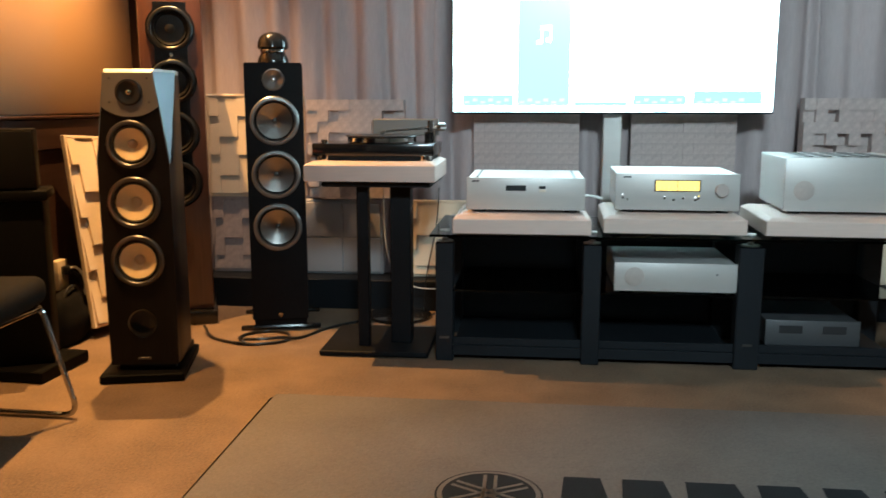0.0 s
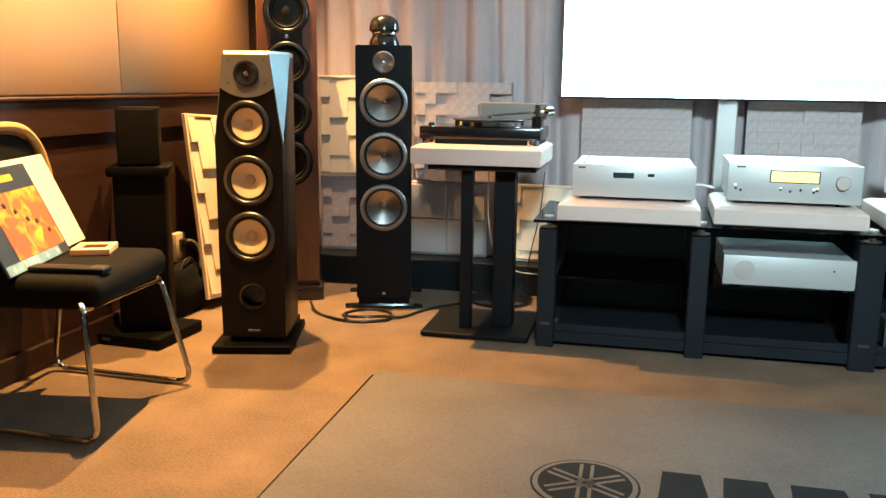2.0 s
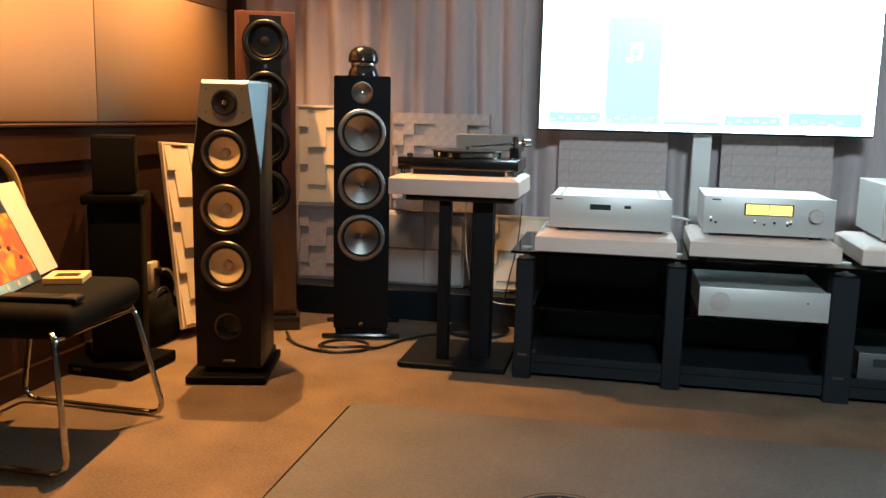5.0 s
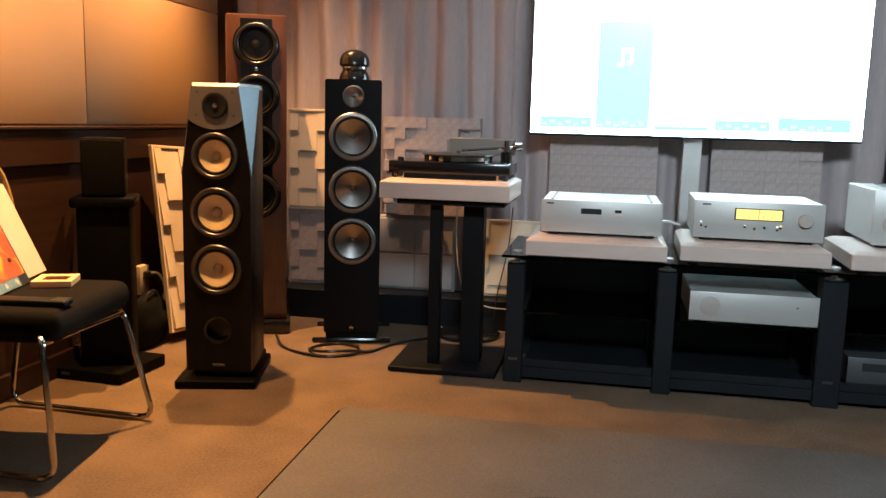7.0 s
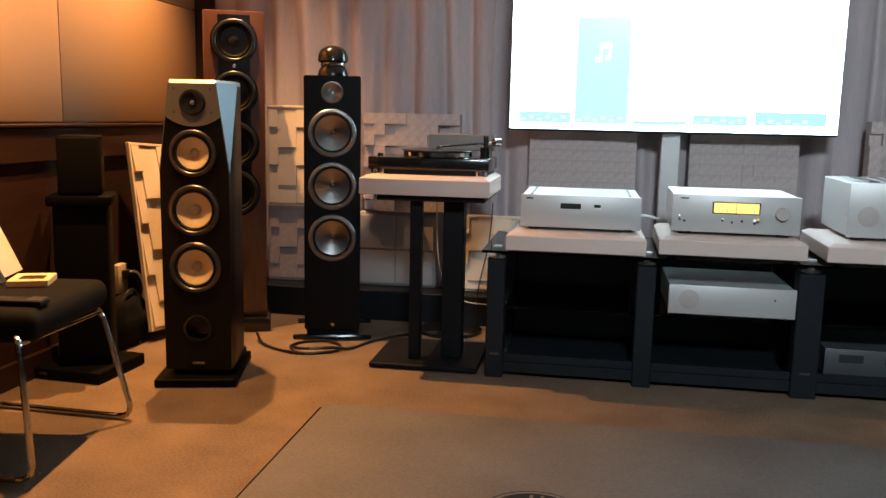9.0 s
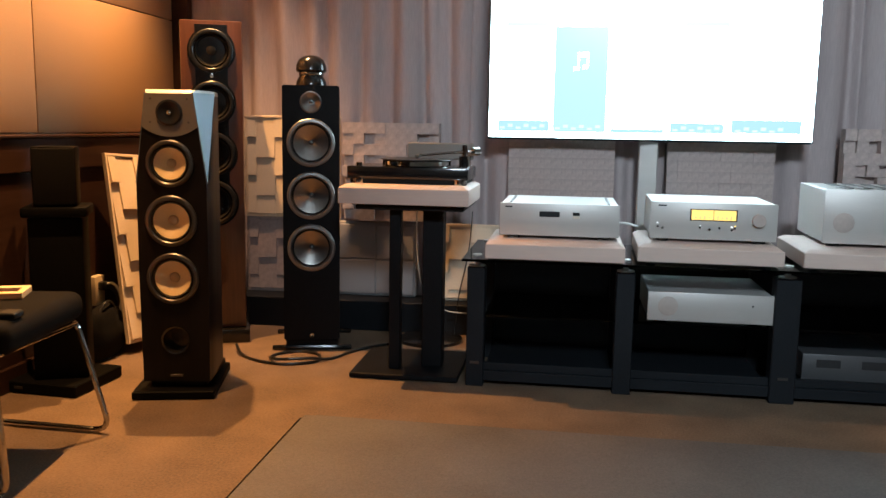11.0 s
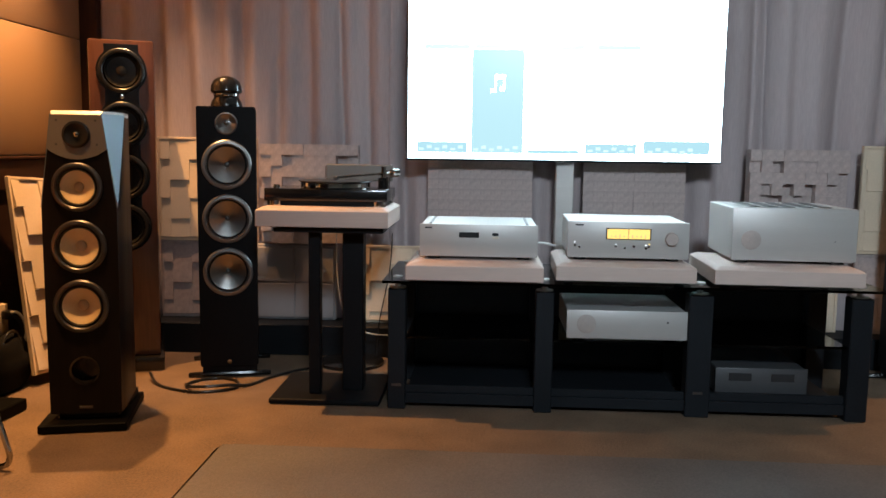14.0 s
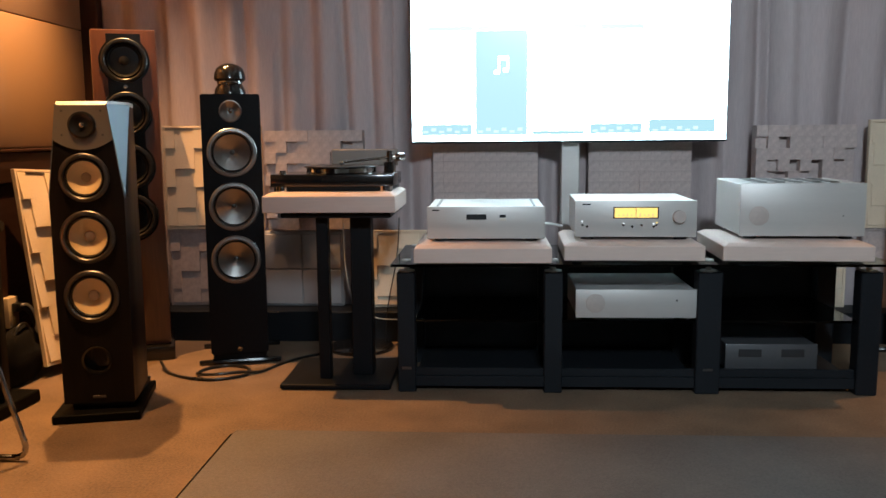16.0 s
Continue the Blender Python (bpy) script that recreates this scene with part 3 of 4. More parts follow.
part("baffle", bm, BLACK, br, "glossy black lobed baffle")
for z, r in zs:
    driver(br, (0, -0.205, z), r * 0.92, r * 0.62, (RUBBER, DULLBLACK, DULLBLACK, RUBBER), cap=0.42, depth=0.4)
for z in (1.188, 0.962, 0.745):
    lathepart("bolt", (0, -0.205, z), [(0.008, 0), (0.008, 0.003), (0, 0.004)], CHROME, br, seg=14)


# ---- black speaker with a tweeter pod on top ----
pa = thing("tower_speaker", "black tower speaker with silver cones and a tweeter pod on top", "loudspeaker", pose(-1.087, 3.654, 0, 0, 0, 15), "pair of tower speakers")
FY = -0.18
bm = bmesh.new()
box(bm, (0, 0.02, 0.60), (0.240, 0.32, 1.098), 0.008, seg=2)
part("cabinet", bm, TOWERBLACK, pa, "matt black cabinet")
bm = bmesh.new()
o = [(-0.114, 0.051), (0.114, 0.051), (0.120, 0.057), (0.120, 1.143), (0.114, 1.149), (-0.114, 1.149), (-0.120, 1.143), (-0.120, 0.057)]
pierced(bm, o, [(0, z, 0.090) for z in (0.909, 0.683, 0.458)] + [(0, 1.079, 0.040)], FY, FY + 0.041)
part("baffle", bm, TOWERBLACK, pa, "matt black front baffle")
boxpart("plinth", (0, 0, 0.034), (0.225, 0.33, 0.030), TOWERBLACK, pa, 0.004)
for sy in (-0.15, 0.15):
    tubepart("outrigger", smooth_path([(-0.17, sy, 0.008), (-0.10, sy - 0.012, 0.014), (0.10, sy - 0.012, 0.014), (0.17, sy, 0.008)], 5), 0.012, BLACK, pa, "glossy black outrigger foot")
lathepart("badge", (0, FY, 0.070), [(0.010, 0), (0.010, 0.002), (0, 0.002)], CHROME, pa, seg=14)
mid = lathepart("tweeter", (0, FY, 1.079), [(0.046, 0), (0.045, 0.005), (0.041, 0.006), (0.029, 0.001), (0.010, -0.010), (0, -0.010)], ALUCONE, pa, "silver tweeter")
lathepart("phase_plug", (0, FY, 1.079), [(0.012, -0.008), (0.008, 0.006), (0, 0.010)], CHROME, mid, seg=20)
for z in (0.909, 0.683, 0.458):
    driver(pa, (0, FY, z), 0.1025, 0.0745, (PALERING, RUBBER, ALUCONE, RING), cap=0.13, depth=0.75)
# pod: lower bowl, silver band, upper dome
def turned(bm, c, profile, seg=32):
    rings = [[bm.verts.new((c[0] + max(r, 1e-4) * math.cos(2 * math.pi * k / seg), c[1] + max(r, 1e-4) * math.sin(2 * math.pi * k / seg), c[2] + z)) for k in range(seg)] for r, z in profile]
    for A, B in zip(rings, rings[1:]):
        for k in range(seg):
            bm.faces.new((A[k], A[(k + 1) % seg], B[(k + 1) % seg], B[k]))
    bm.faces.new(rings[0][::-1])
    bm.faces.new(rings[-1])


bm = bmesh.new()
turned(bm, (0, -0.09, 1.149), [(0.066, 0), (0.066, 0.010), (0.062, 0.024), (0.054, 0.038), (0.049, 0.046)])
pod = part("tweeter_pod", bm, BLACK, pa, "glossy black tweeter pod")
bm = bmesh.new()
turned(bm, (0, -0.09, 1.149), [(0.052, 0.044), (0.054, 0.047), (0.054, 0.056), (0.050, 0.058)])
part("band", bm, CHROME, pod, "silver band")
bm = bmesh.new()
turned(bm, (0, -0.09, 1.149), [(0.060, 0.057), (0.066, 0.066), (0.064, 0.088), (0.055, 0.110), (0.036, 0.124), (0.015, 0.130), (0.001, 0.131)])
part("dome_cap", bm, BLACK, pod, "glossy black cap")
pb = copy_thing(pa, pose(1.925, 3.62, 0, 0, 0, 0))


# ---- small speaker on a black column by the west wall ----
st = thing("speaker_stand", "black column speaker stand on a flat plate by the wainscot", "speaker stand", pose(-1.800, 2.83, 0, 0, 0, 24))
bm = bmesh.new()
box(bm, (0, 0, 0.024), (0.285, 0.29, 0.042), 0.004, m=pose(0, 0, 0, 0, 0, -28))
part("base_plate", bm, SATINBLACK, st)
boxpart("column", (0, 0.0, 0.342), (0.185, 0.17, 0.595), SATINBLACK, st, 0.008, "black column", seg=2)
boxpart("top_plate", (0, 0.0, 0.660), (0.222, 0.21, 0.038), SATINBLACK, st, 0.010, seg=2)
bm = bmesh.new()
box(bm, (-0.09, -0.1465, 0.024), (0.034, 0.004, 0.010), 0.0005, m=pose(0, 0, 0, 0, 0, -28))
part("nameplate", bm, RING, st, "small silver nameplate")
bs = thing("bookshelf_speaker", "small black bookshelf speaker on a column stand", "loudspeaker", pose(-1.800, 2.83, 0.679, 0, 0, 27))
boxpart("cabinet", (0, 0, 0.108), (0.146, 0.17, 0.212), SATINBLACK, bs, 0.006, seg=2)
boxpart("grille", (0, -0.088, 0.108), (0.138, 0.010, 0.200), CLOTHBLACK, bs, 0.004, "black cloth grille", seg=2)


# ---- turntable on its stand ----
ts = thing("turntable_stand", "black metal stand with two columns and plates", "stand")
boxpart("base_plate", (-0.565, 3.32, 0.014), (0.43, 0.40, 0.020), TOWERBLACK, ts, 0.004, "black steel base plate")
boxpart("top_plate", (-0.55, 3.35, 0.675), (0.42, 0.42, 0.018), TOWERBLACK, ts, 0.003)
boxpart("column", (-0.615, 3.22, 0.345), (0.046, 0.046, 0.645), TOWERBLACK, ts, 0.004)
boxpart("column", (-0.475, 3.30, 0.345), (0.082, 0.082, 0.645), TOWERBLACK, ts, 0.004)
for sx in (-0.74, -0.39):
    for sy in (3.15, 3.49):
        rodpart("foot", (sx, sy, 0), (sx, sy, 0.006), 0.014, RUBBER, ts)


def board(name, m, w, d, h, label):
    """A pale board with a broad chamfer round its top, on four small pads."""
    root = thing(name, label, "isolation board", m, "pale boards under the hi-fi units")
    bm = bmesh.new()
    c = 0.022
    loft(bm, [(0.005, ((-w / 2, 0), (w / 2, 0), (w / 2, d), (-w / 2, d))), (h - 0.012, ((-w / 2, 0), (w / 2, 0), (w / 2, d), (-w / 2, d))),
              (h, ((-w / 2 + c, c), (w / 2 - c, c), (w / 2 - c, d - c), (-w / 2 + c, d - c)))])
    bmesh.ops.bevel(bm, geom=bm.edges[:], offset=0.002, segments=1, affect="EDGES")
    part("slab", bm, MAPLE, root, smooth=15)
    for sx in (-1, 1):
        for sy in (0.06, d - 0.06):
            rodpart("pad", (sx * (w / 2 - 0.05), sy, 0), (sx * (w / 2 - 0.05), sy, 0.006), 0.018, RUBBER, root)
    return root


board("isolation_board", pose(-0.568, 3.10, 0.685), 0.50, 0.42, 0.078, "pale wooden board under the turntable")
tt = thing("turntable", "black turntable with silver platter and a grey hinged cover", "turntable", pose(-0.565, 3.19, 0.763))
boxpart("plinth", (-0.005, 0.14, 0.042), (0.475, 0.28, 0.048), BLACK, tt, 0.005, "glossy black plinth", seg=2)
boxpart("sub_plinth", (-0.005, 0.140, 0.010), (0.452, 0.268, 0.018), DULLBLACK, tt, 0.003, "black lower plinth")
for sx in (-0.20, 0.20):
    for sy in (0.018, 0.262):
        rodpart("foot", (sx, sy, 0), (sx, sy, 0.020), 0.026, CHROME, tt, "silver foot")
bm = bmesh.new()
turned(bm, (0.01, 0.14, 0.066), [(0.11, 0), (0.138, 0.003), (0.138, 0.020), (0.134, 0.024), (0.02, 0.024)], 48)
pl = part("platter", bm, CHROME, tt, "polished platter")
bm = bmesh.new()
turned(bm, (0.01, 0.14, 0.090), [(0.146, 0), (0.148, 0.001), (0.147, 0.004), (0.05, 0.004)], 48)
part("record", bm, RUBBER, pl, "black record")
rodpart("spindle", (0.01, 0.14, 0.09), (0.01, 0.14, 0.108), 0.004, CHROME, pl)
rodpart("arm_base", (0.195, 0.20, 0.066), (0.195, 0.20, 0.105), 0.024, BLACK, tt)
rodpart("arm_post", (0.195, 0.20, 0.10), (0.195, 0.20, 0.150), 0.012, CHROME, tt, "silver arm pivot")
tubepart("tonearm", smooth_path([(0.23, 0.235, 0.124), (0.195, 0.20, 0.122), (0.12, 0.13, 0.118), (0.03, 0.075, 0.110)], 4), 0.005, CHROME, tt, "silver tonearm")
rodpart("counterweight", (0.222, 0.227, 0.124), (0.245, 0.25, 0.125), 0.017, CHROME, tt)
rodpart("lift_lever", (0.215, 0.16, 0.066), (0.215, 0.16, 0.11), 0.005, CHROME, tt)
boxpart("headshell", (0.025, 0.070, 0.106), (0.018, 0.03, 0.012), RING, tt, 0.002)
rodpart("speed_knob", (-0.20, 0.03, 0.066), (-0.20, 0.03, 0.080), 0.012, CHROME, tt)
boxpart("rear_cover", (0.085, 0.272, 0.122), (0.275, 0.012, 0.068), SILVERCAP, tt, 0.004, "grey hinged cover edge")
for sx in (0.0, 0.19):
    boxpart("hinge", (sx, 0.272, 0.080), (0.02, 0.014, 0.030), RING, tt, 0.002)


# ---- rack ----
rk = thing("hifi_rack", "low black rack with smoked glass shelves and chrome posts", "rack")
LEGX = [(-0.318, -0.250), (0.236, 0.304), (0.800, 0.890), (1.388, 1.466)]
for a, b in LEGX:
    for y0 in (3.11, 3.53):
        boxpart("leg", ((a + b) / 2, y0 + 0.035, 0.232), (b - a, 0.07, 0.464), MATTBLACK, rk, 0.004)
        rodpart("post", ((a + b) / 2, y0 + 0.035, 0.464), ((a + b) / 2, y0 + 0.035, 0.494), 0.011, SILVER, rk, "chrome post")
        rodpart("collar", ((a + b) / 2, y0 + 0.035, 0.464), ((a + b) / 2, y0 + 0.035, 0.468), 0.032, SILVER, rk, "chrome collar")
        rodpart("cap", ((a + b) / 2, y0 + 0.035, 0.505), ((a + b) / 2, y0 + 0.035, 0.5095), 0.018, SILVER, rk)
boxpart("top_shelf", (0.577, 3.32, 0.4995), (1.82, 0.56, 0.010), DARKGLASS, rk, 0.002, "smoked glass top")
for (a, b), (c, d) in zip(LEGX, LEGX[1:]):
    boxpart("shelf", ((b + c) / 2, 3.36, 0.276), (c - b + 0.002, 0.47, 0.010), DARKGLASS, rk, 0.002, "smoked glass shelf")
    boxpart("bottom_board", ((b + c) / 2, 3.36, 0.040), (c - b + 0.002, 0.47, 0.040), MATTBLACK, rk, 0.002)
    e = 0 if c < 1.0 else -0.05
    boxpart("back_panel", ((b + c - e) / 2, 3.592, 0.255), (c - b - e + 0.002, 0.008, 0.39), MATTBLACK, rk, 0.001)
boxpart("cross_rail", (0.57, 3.145, 0.075), (1.65, 0.02, 0.03), MATTBLACK, rk, 0.002)

for x in (-0.284, 0.845):
    boxpart("nameplate", (x, 3.1085, 0.095), (0.036, 0.003, 0.010), RING, rk, 0.0005, "small grey nameplate")

board("isolation_board", pose(0.007, 3.00, 0.510), 0.497, 0.45, 0.070, "pale wooden board under the disc player, on the rack")
board("isolation_board", pose(0.556, 3.06, 0.510, 0, 0, -1.5), 0.505, 0.45, 0.070, "pale wooden board under the amplifier, on the rack")
board("isolation_board", pose(1.135, 3.045, 0.510, 0, 0, -2), 0.525, 0.47, 0.070, "pale wooden board under the power amplifier, on the rack")


def unit(name, label, m, w, h, d, feet=0.012, skin=None):
    """A silver hi-fi case with its own front plate and feet; front at y = 0."""
    root = thing(name, label, "hi-fi unit", m)
    boxpart("case", (0, d / 2 + 0.012, feet + h / 2), (w - 0.008, d, h - 0.004), skin or SILVER, root, 0.003)
    boxpart("front_plate", (0, 0.006, feet + h / 2), (w, 0.014, h), skin or SILVER, root, 0.003, seg=2)
    for sx in (-1, 1):
        for sy in (0.05, d - 0.05):
            rodpart("foot", (sx * (w / 2 - 0.05), sy, 0), (sx * (w / 2 - 0.05), sy, feet + 0.002), 0.024, RUBBER, root)
    return root


FB = 0.580
cd = unit("disc_player", "silver disc player with a dark slot, on a pale board", pose(0.018, 3.10, FB, 0, 0, 0), 0.437, 0.120, 0.38)
boxpart("tray", (-0.035, -0.002, 0.093), (0.074, 0.004, 0.020), SLOT, cd, 0.001, "dark disc slot")
boxpart("button", (0.062, -0.002, 0.096), (0.024, 0.004, 0.011), SLOT, cd, 0.001)
boxpart("button", (0.063, -0.002, 0.084), (0.024, 0.004, 0.009), CARD, cd, 0.001, "pale button")
boxpart("vent_strip", (-0.18, 0.19, 0.1315), (0.010, 0.30, 0.003), RING, cd, 0.001)
boxpart("vent_strip", (0.18, 0.19, 0.1315), (0.010, 0.30, 0.003), RING, cd, 0.001)
boxpart("nameplate", (-0.185, -0.002, 0.118), (0.026, 0.003, 0.005), SLOT, cd, 0.0003)

am = unit("amplifier", "silver amplifier with a lit amber display, on a pale board", pose(0.572, 3.145, FB, 0, 0, -1.5), 0.446, 0.136, 0.38)
dp = boxpart("display_window", (0.001, -0.002, 0.103), (0.166, 0.004, 0.043), SLOT, am, 0.001)
for sx in (-0.0385, 0.0405):
    boxpart("display", (sx, -0.005, 0.103), (0.077, 0.003, 0.036), DISPLAY, dp, 0.0008, "glowing amber meter")
for k in range(9):
    boxpart("display_bar", (-0.062 + 0.0155 * k, -0.0072, 0.094), (0.003, 0.0015, 0.005 + 0.004 * (k * 7 % 3)), CREAMCARD, dp, 0.0)
am_knob = lathepart("volume_knob", (0.158, -0.001, 0.088), [(0.024, 0), (0.024, 0.016), (0.022, 0.019), (0, 0.019)], KNOB, am, "silver volume knob", seg=28)
for k, sx in enumerate((-0.195, -0.178, -0.045, -0.012, 0.022, 0.066, 0.076)):
    lathepart("button", (sx, -0.001, 0.052 if k % 2 else 0.058), [(0.0045, 0), (0.0045, 0.006), (0, 0.007)], CHROME, am, seg=12)
for sx, z, mat in ((-0.196, 0.070, LED), (-0.044, 0.062, LED), (0.066, 0.062, LED), (0.078, 0.066, DISPLAY)):
    lathepart("pilot_lamp", (sx, -0.001, z), [(0.0032, 0), (0.0032, 0.002), (0, 0.003)], mat, am, "tiny lit pilot lamp", seg=10)
boxpart("nameplate", (-0.18, -0.002, 0.134), (0.030, 0.003, 0.005), SLOT, am, 0.0003)

pw = unit("power_amplifier", "large silver power amplifier with one knob, on a pale board", pose(1.180, 3.155, FB, 0, 0, -2), 0.448, 0.196, 0.40)
lathepart("dial", (-0.155, -0.001, 0.088), [(0.036, 0), (0.036, 0.002), (0.034, 0.003), (0, 0.003)], KNOB, pw, "round silver dial", seg=32)
boxpart("led", (0.145, -0.002, 0.088), (0.004, 0.003, 0.004), SLOT, pw, 0.0003)
for k in range(5):
    boxpart("top_vent", (-0.13 + 0.065 * k, 0.20, 0.2085), (0.035, 0.28, 0.003), RING, pw, 0.001)

lo = unit("power_amplifier", "silver power amplifier on the rack's middle glass shelf", pose(0.577, 3.125, 0.281, 0, 0, 0), 0.447, 0.108, 0.38, 0.008)
lathepart("dial", (-0.150, -0.001, 0.064), [(0.036, 0), (0.036, 0.002), (0.034, 0.003), (0, 0.003)], KNOB, lo, "round silver dial", seg=32)
boxpart("led", (0.150, -0.002, 0.075), (0.006, 0.003, 0.006), SLOT, lo, 0.0003)
rc = unit("receiver", "receiver coloured dark for the rack's shade, on its bottom board", pose(1.105, 3.20, 0.060, 0, 0, 0), 0.345, 0.105, 0.34, 0.008, DARKSILVER)
for sx in (-0.08, 0.08):
    boxpart("meter", (sx, -0.002, 0.078), (0.085, 0.004, 0.030), SLOT, rc, 0.001)


# ---- television on a floor stand ----
tv = thing("television", "large flat television showing a pale blue-white menu screen", "television")
TX0, TX1, TZ0, TZ1, TY = -0.330, 1.100, 0.934, 1.745, 3.90
cx, cz = (TX0 + TX1) / 2, (TZ0 + TZ1) / 2
boxpart("body", (cx, TY + 0.030, cz), (TX1 - TX0, 0.045, TZ1 - TZ0), MATTBLACK, tv, 0.006)
scr = boxpart("screen", (cx, TY + 0.004, cz + 0.002), (TX1 - TX0 - 0.012, 0.004, TZ1 - TZ0 - 0.016), SCREEN, tv, 0.0, "glowing white screen")
boxpart("logo_bar", (0.375, TY + 0.001, TZ0 + 0.004), (0.05, 0.004, 0.005), CHROME, tv, 0.0005)
boxpart("pole", (0.405, 3.985, 0.52), (0.085, 0.05, 0.98), SILVER, tv, 0.004, "grey metal stand pole")
boxpart("foot_plate", (0.405, 3.86, 0.010), (0.60, 0.36, 0.016), MATTBLACK, tv, 0.004)


def tile(x0, x1, z0, z1, mat, name="menu_tile", step=0):
    boxpart(name, ((x0 + x1) / 2, TY + 0.0015 - 0.001 * step, (z0 + z1) / 2), (x1 - x0, 0.001, z1 - z0), mat, scr, 0.0)


tile(-0.032, 0.202, 0.972, 1.437, SCREENCYAN)
for x0, x1, z0, z1 in ((-0.28, -0.05, 0.972, 1.02), (0.226, 0.459, 0.972, 0.988), (0.487, 0.717, 0.975, 1.018), (0.750, 1.045, 0.978, 1.035)):
    tile(x0, x1, z0, z1, SCREENBLUE)
for x0, x1 in ((-0.25, -0.045), (-0.02, 0.20), (0.235, 0.47), (0.53, 0.72)):
    tile(x0, x1, 1.438, 1.458, SCREENPALE, "menu_header")
tile(-0.326, 1.096, 1.655, 1.675, SCREENPALE, "menu_header")
for k in range(6):
    for x0 in (-0.28, -0.03, 0.49, 0.76):
        tile(x0 + 0.008 + 0.036 * k, x0 + 0.03 + 0.036 * k, 0.982 + 0.008 * (k % 2), 0.992 + 0.012 * (k % 2), SCREENPALE, "text_bar", 1)
tile(0.070, 0.078, 1.25, 1.31, SCREEN, "note_icon", 1)
tile(0.110, 0.118, 1.26, 1.32, SCREEN, "note_icon", 1)
tile(0.070, 0.118, 1.305, 1.325, SCREEN, "note_icon", 2)
tile(0.052, 0.076, 1.245, 1.262, SCREEN, "note_icon", 2)
tile(0.094, 0.116, 1.253, 1.270, SCREEN, "note_icon", 2)


# ---- chair with records ----
ch = thing("chair", "black upholstered chair with chrome sled frame and golden back rim", "chair")
ya, yb, xf, xb = 1.872, 2.376, -1.362, -1.90


def bend(a, b, c, r=0.05, n=5):
    """Points round a corner at b."""
    a, b, c = Vector(a), Vector(b), Vector(c)
    p, q = b + (a - b).normalized() * r, b + (c - b).normalized() * r
    return [tuple(p.lerp(b, t).lerp(b.lerp(q, t), t)) for t in [k / n for k in range(n + 1)]]


for y, kx, kz, inner in ((ya, -1.385, 0.398, 0.10), (yb, -1.466, 0.368, -0.05)):
    k, f, g, t = (kx, y, kz), (xf, y, 0.012), (xb, y + 0.02, 0.012), (-1.85, y + 0.04, 0.40)
    e = (kx - 0.09, y + inner, kz + 0.006)
    tubepart("sled_frame", [e] + bend(e, k, f, 0.035) + bend(k, f, g, 0.06) + bend(f, g, t, 0.06) + [t], 0.0090, CHROME, ch, "chrome sled leg", seg=10)
rodpart("cross_bar", (-1.387, ya, 0.386), (-1.467, yb, 0.356), 0.009, CHROME, ch, "chrome cross bar")
rodpart("cross_bar", (-1.84, ya + 0.04, 0.388), (-1.84, yb + 0.04, 0.388), 0.009, CHROME, ch, "chrome cross bar")
bm = bmesh.new()
box(bm, (0, 0, 0.4155), (0.48, 0.50, 0.090), 0.036, m=pose(-1.640, 2.115, 0, 0, 0, 9), seg=4)
part("seat", bm, CLOTHBLACK, ch, "black padded seat")
arch = []
for k in range(25):
    a = math.pi * k / 24
    arch.append((-1.865 - 0.03 * math.sin(a) - 0.035 * math.cos(a), 2.196 + 0.250 * math.copysign(abs(math.cos(a)) ** 0.6, math.cos(a)), 0.60 + 0.245 * math.sin(a) ** 0.75))
arch = [(-1.88, 2.446, 0.40)] + arch + [(-1.81, 1.946, 0.40)]
tubepart("back_rim", arch, 0.015, GOLDWOOD, ch, "golden wooden back rim", seg=10)
bm = bmesh.new()
back = [(x * 0.93 - 1.88 * 0.07, y * 0.93 + 2.186 * 0.07, z * 0.97) for x, y, z in arch[1:-1]]
back += [(-1.835, 1.97, 0.50), (-1.897, 2.40, 0.50)]
A = [bm.verts.new((x - 0.020, y, z)) for x, y, z in back]
B = [bm.verts.new((x - 0.002, y, z)) for x, y, z in back]
bm.faces.new(A)
bm.faces.new(B[::-1])
for k in range(len(A)):
    bm.faces.new((A[k - 1], A[k], B[k], B[k - 1]))
part("backrest", bm, CLOTHBLACK, ch, "black padded backrest")


def sleeve(name, m, mat, label, w=0.405, h=0.30, th=0.006):
    root = thing(name, label, "record sleeve", m)
    boxpart("cover", (w / 2, 0, h / 2), (w, th, h), mat, root, 0.0015)
    return root
TILT = Matrix.Translation((-1.585, 1.850, 0.464)) @ pose(0, 0, 0, 0, 0, 105) @ pose(0, 0, 0, -25, 0, 0)
s2 = sleeve("record_sleeve", Matrix.Translation((-1.645, 1.970, 0.464)) @ pose(0, 0, 0, 0, 0, 105) @ pose(0, 0, 0, -24, 0, 0), CARD, "white card record sleeve leaning behind another", 0.47, 0.31)
s1 = sleeve("record_sleeve", TILT, PAPERDARK, "dark record sleeve with an orange picture, leaning on the chair")


def printed(name, x0, x1, z0, z1, mat, lift=1, skew=0.0):
    bm = bmesh.new()
    o = [(x0, z0), (x1, z0), (x1 + skew, z1), (x0 + skew, z1)]
    prism(bm, o, -0.003 - 0.0012 * lift, -0.0025)
    return part(name, bm, mat, s1, smooth=0)


printed("orange_field", 0.095, 0.392, 0.032, 0.225, PAPERORANGE)
printed("pale_patch", 0.004, 0.34, 0.002, 0.030, PAPERBLUE)
printed("title_bar", 0.15, 0.29, 0.255, 0.275, PAPERYELLOW)


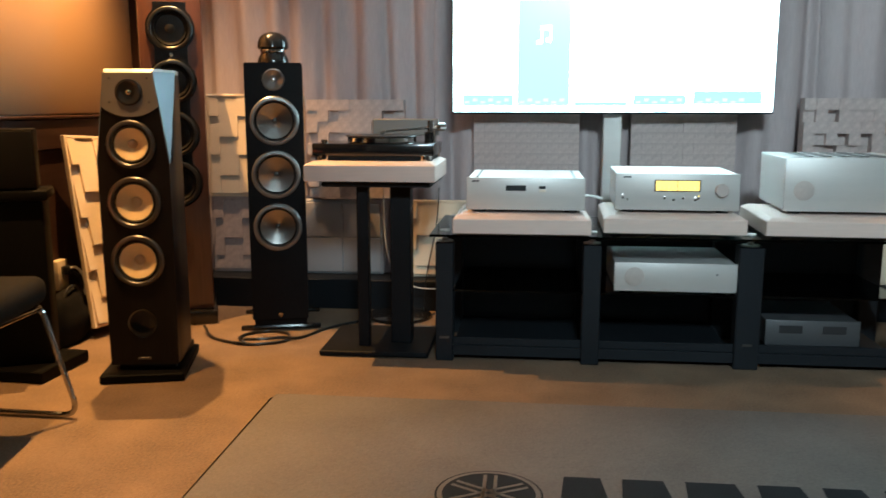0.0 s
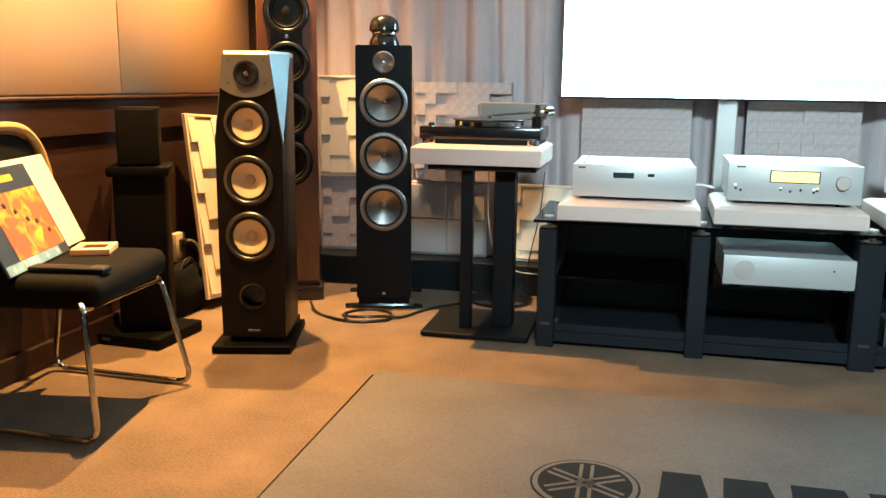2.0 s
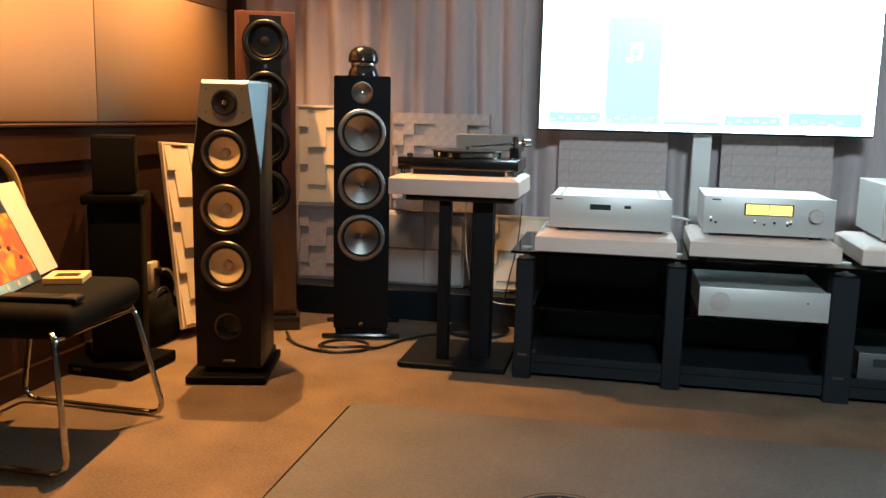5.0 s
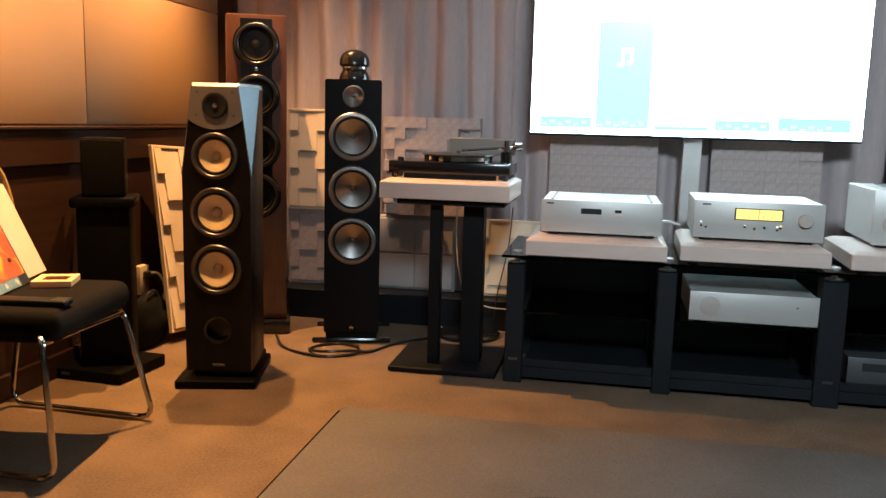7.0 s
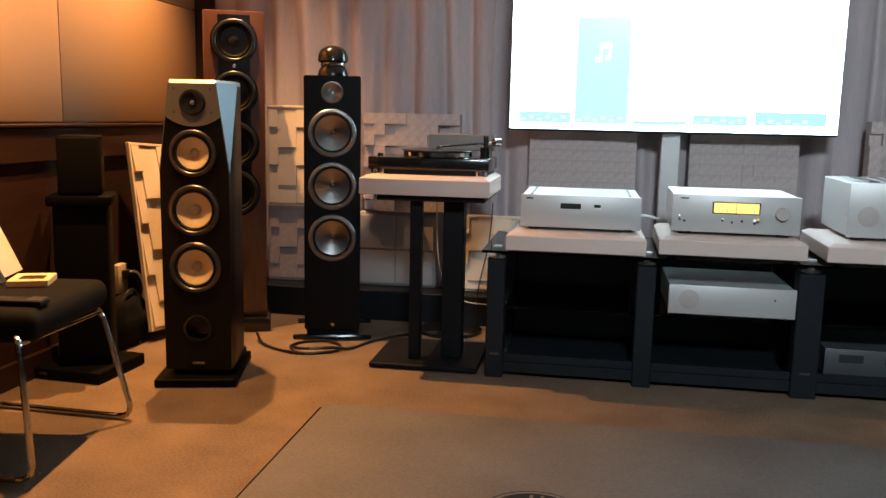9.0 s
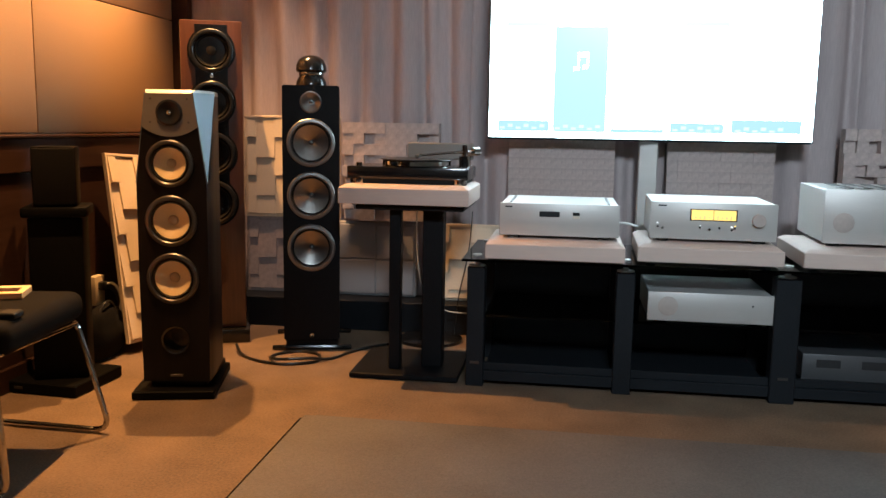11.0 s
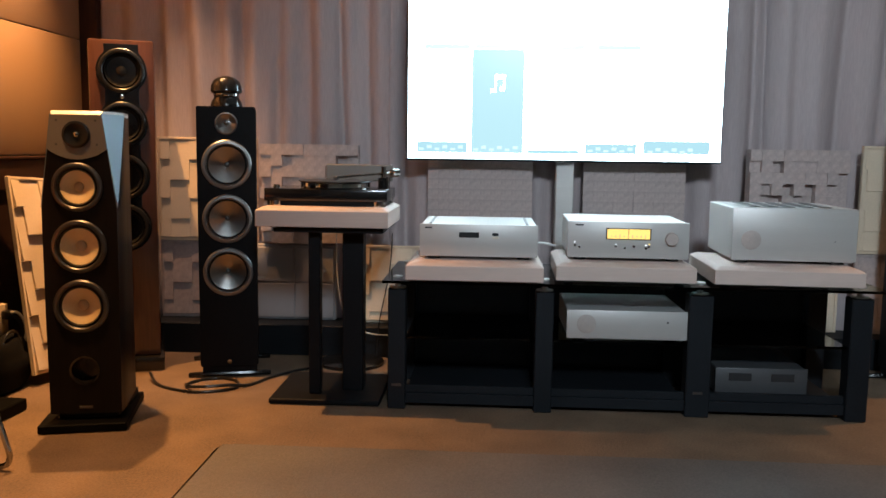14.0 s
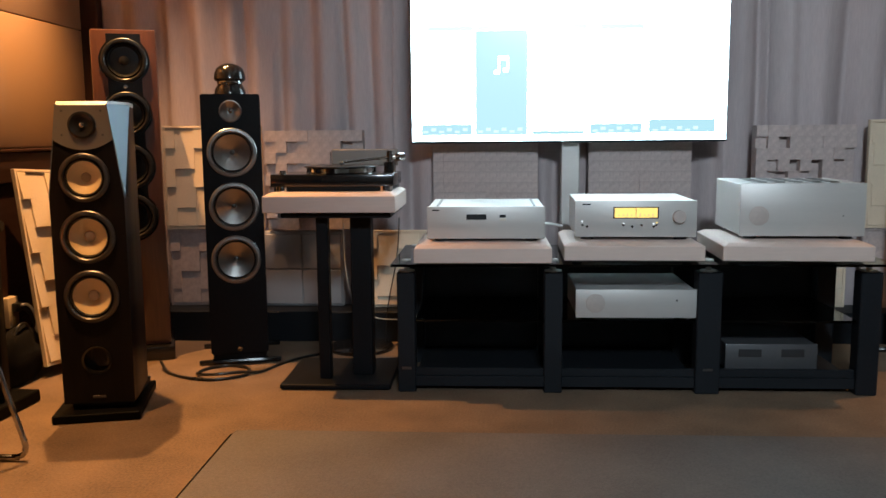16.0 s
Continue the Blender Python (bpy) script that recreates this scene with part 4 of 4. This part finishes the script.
def blot(name, x, z, r, mat, lift, seed):
    """An irregular flat patch."""
    q = random.Random(seed)
    n = 11
    o = [(x + r * q.uniform(0.55, 1.15) * math.cos(2 * math.pi * k / n), z + r * q.uniform(0.55, 1.15) * math.sin(2 * math.pi * k / n)) for k in range(n)]
    bm = bmesh.new()
    prism(bm, o, -0.003 - 0.0012 * lift, -0.0025)
    return part(name, bm, mat, s1, smooth=0)


for k in range(5):
    blot("dark_patch", 0.16 + 0.045 * k, (0.19, 0.165, 0.135, 0.12, 0.085)[k], 0.009, PAPERDARK, 4, 30 + k)
for k in range(5):
    blot("pale_blot", 0.04 + 0.07 * k, 0.016, 0.010, CARD, 2, 50 + k)

bx = thing("small_box", "flat cream card box with a brown label, on the seat", "box", pose(-1.608, 2.252, 0.4605, 0, 0, 22))
boxpart("carton", (0, 0, 0.011), (0.115, 0.125, 0.020), CREAM, bx, 0.002)
boxpart("label", (0.005, -0.01, 0.0215), (0.070, 0.055, 0.001), ROSEWOOD, bx, 0.0)
rm = thing("remote_control", "flat dark remote control lying on the seat", "remote", pose(-1.500, 1.985, 0.4605, 0, 0, 8))
boxpart("body", (0, 0, 0.009), (0.22, 0.055, 0.016), MATTBLACK, rm, 0.005, seg=2)
boxpart("end_plate", (0.085, 0, 0.0175), (0.04, 0.045, 0.002), RING, rm, 0.0005)


# ---- cables and outlet ----
def cable(name, pts, r, mat, label, steps=7):
    bm = bmesh.new()
    tube(bm, smooth_path(pts, steps), r, 8)
    return solid(name, bm, mat, label, "cable")


R = 0.0065
loop = [(-1.36, 3.41, 0.03), (-1.30, 3.33, R), (-1.19, 3.255, R), (-1.08, 3.235, R), (-0.97, 3.30, R), (-0.985, 3.40, R), (-1.07, 3.445, R), (-1.15, 3.40, R), (-1.175, 3.32, R),
        (-1.10, 3.262, R * 2.9), (-0.99, 3.30, R * 2.9), (-0.92, 3.355, R), (-0.86, 3.49, R), (-0.78, 3.60, R), (-0.71, 3.66, R)]
cable("speaker_cable", loop, R, RUBBER, "thick black speaker cable looped on the carpet")
cable("signal_wire", [(-0.60, 3.60, 0.675), (-0.627, 3.75, 0.50), (-0.615, 3.75, 0.33), (-0.58, 3.75, 0.215), (-0.50, 3.75, 0.155), (-0.40, 3.75, 0.142), (-0.26, 3.72, 0.16), (-0.20, 3.66, 0.22)], 0.0026, WIRE, "thin pale wire hanging from the turntable stand")
cable("signal_wire", [(-0.36, 3.62, 0.62), (-0.377, 3.75, 0.546), (-0.385, 3.75, 0.45), (-0.40, 3.75, 0.36), (-0.432, 3.75, 0.20), (-0.45, 3.78, 0.03)], 0.0026, RUBBER, "thin dark wire hanging before an acoustic panel")
cable("signal_wire", [(0.225, 3.45, 0.60), (0.27, 3.44, 0.612), (0.33, 3.45, 0.60)], 0.005, WIRE, "short pale wire between the units")
cable("power_cable", [(-1.925, 3.30, 0.30), (-1.88, 3.30, 0.285), (-1.85, 3.31, 0.24), (-1.845, 3.31, 0.14), (-1.85, 3.27, 0.03), (-1.86, 3.12, 0.012), (-1.88, 2.99, 0.012)], 0.008, RUBBER, "black power cable hanging from the outlet")

ol = thing("wall_outlet", "ivory wall outlet box with a black plug in it", "outlet", pose(LEFT, 3.285, 0.205))
boxpart("box", (0.018, 0, 0.065), (0.034, 0.075, 0.125), PLATE, ol, 0.004, seg=2)
boxpart("plug", (0.048, 0.005, 0.085), (0.030, 0.040, 0.036), RUBBER, ol, 0.006, seg=2)
boxpart("socket", (0.0355, 0, 0.03), (0.002, 0.03, 0.03), CREAMCARD, ol, 0.0005)

bag = thing("cable_bag", "soft black bag slumped below the wall outlet", "bag", pose(-1.865, 3.20, 0))
bm = bmesh.new()
bmesh.ops.create_uvsphere(bm, u_segments=20, v_segments=12, radius=1, matrix=Matrix.Translation((0, 0, 0.10)) @ Matrix.Diagonal((0.066, 0.165, 0.125, 1)))
for v in bm.verts:
    v.co += Vector((0.014, 0.024, 0.026)) * noise.noise(v.co * 15)
    v.co.z = max(0.001, v.co.z)
part("body", bm, CLOTHBLACK, bag, smooth=80)
tubepart("strap", smooth_path([(0.03, -0.09, 0.17), (0.035, -0.04, 0.235), (0.035, 0.02, 0.235), (0.03, 0.07, 0.17)], 4), 0.006, RUBBER, bag)

fs = thing("floor_stand", "low round black base with a thin pole, on the carpet", "stand", pose(-0.562, 3.775, 0))
bm = bmesh.new()
turned(bm, (0, 0, 0), [(0.148, 0.0), (0.150, 0.006), (0.148, 0.014), (0.125, 0.020), (0.030, 0.026), (0.022, 0.040)], 40)
part("base", bm, BLACK, fs, smooth=40)
rodpart("pole", (0, 0, 0.036), (0, 0, 0.62), 0.012, SATINBLACK, fs)
rodpart("collar", (0, 0, 0.30), (0, 0, 0.34), 0.017, RUBBER, fs)

cable("plug_lead", [(-1.905, 3.292, 0.292), (-1.87, 3.30, 0.300), (-1.845, 3.305, 0.275), (-1.835, 3.31, 0.225), (-1.842, 3.305, 0.17)], 0.006, WIRE, "short pale lead bent down from the outlet")
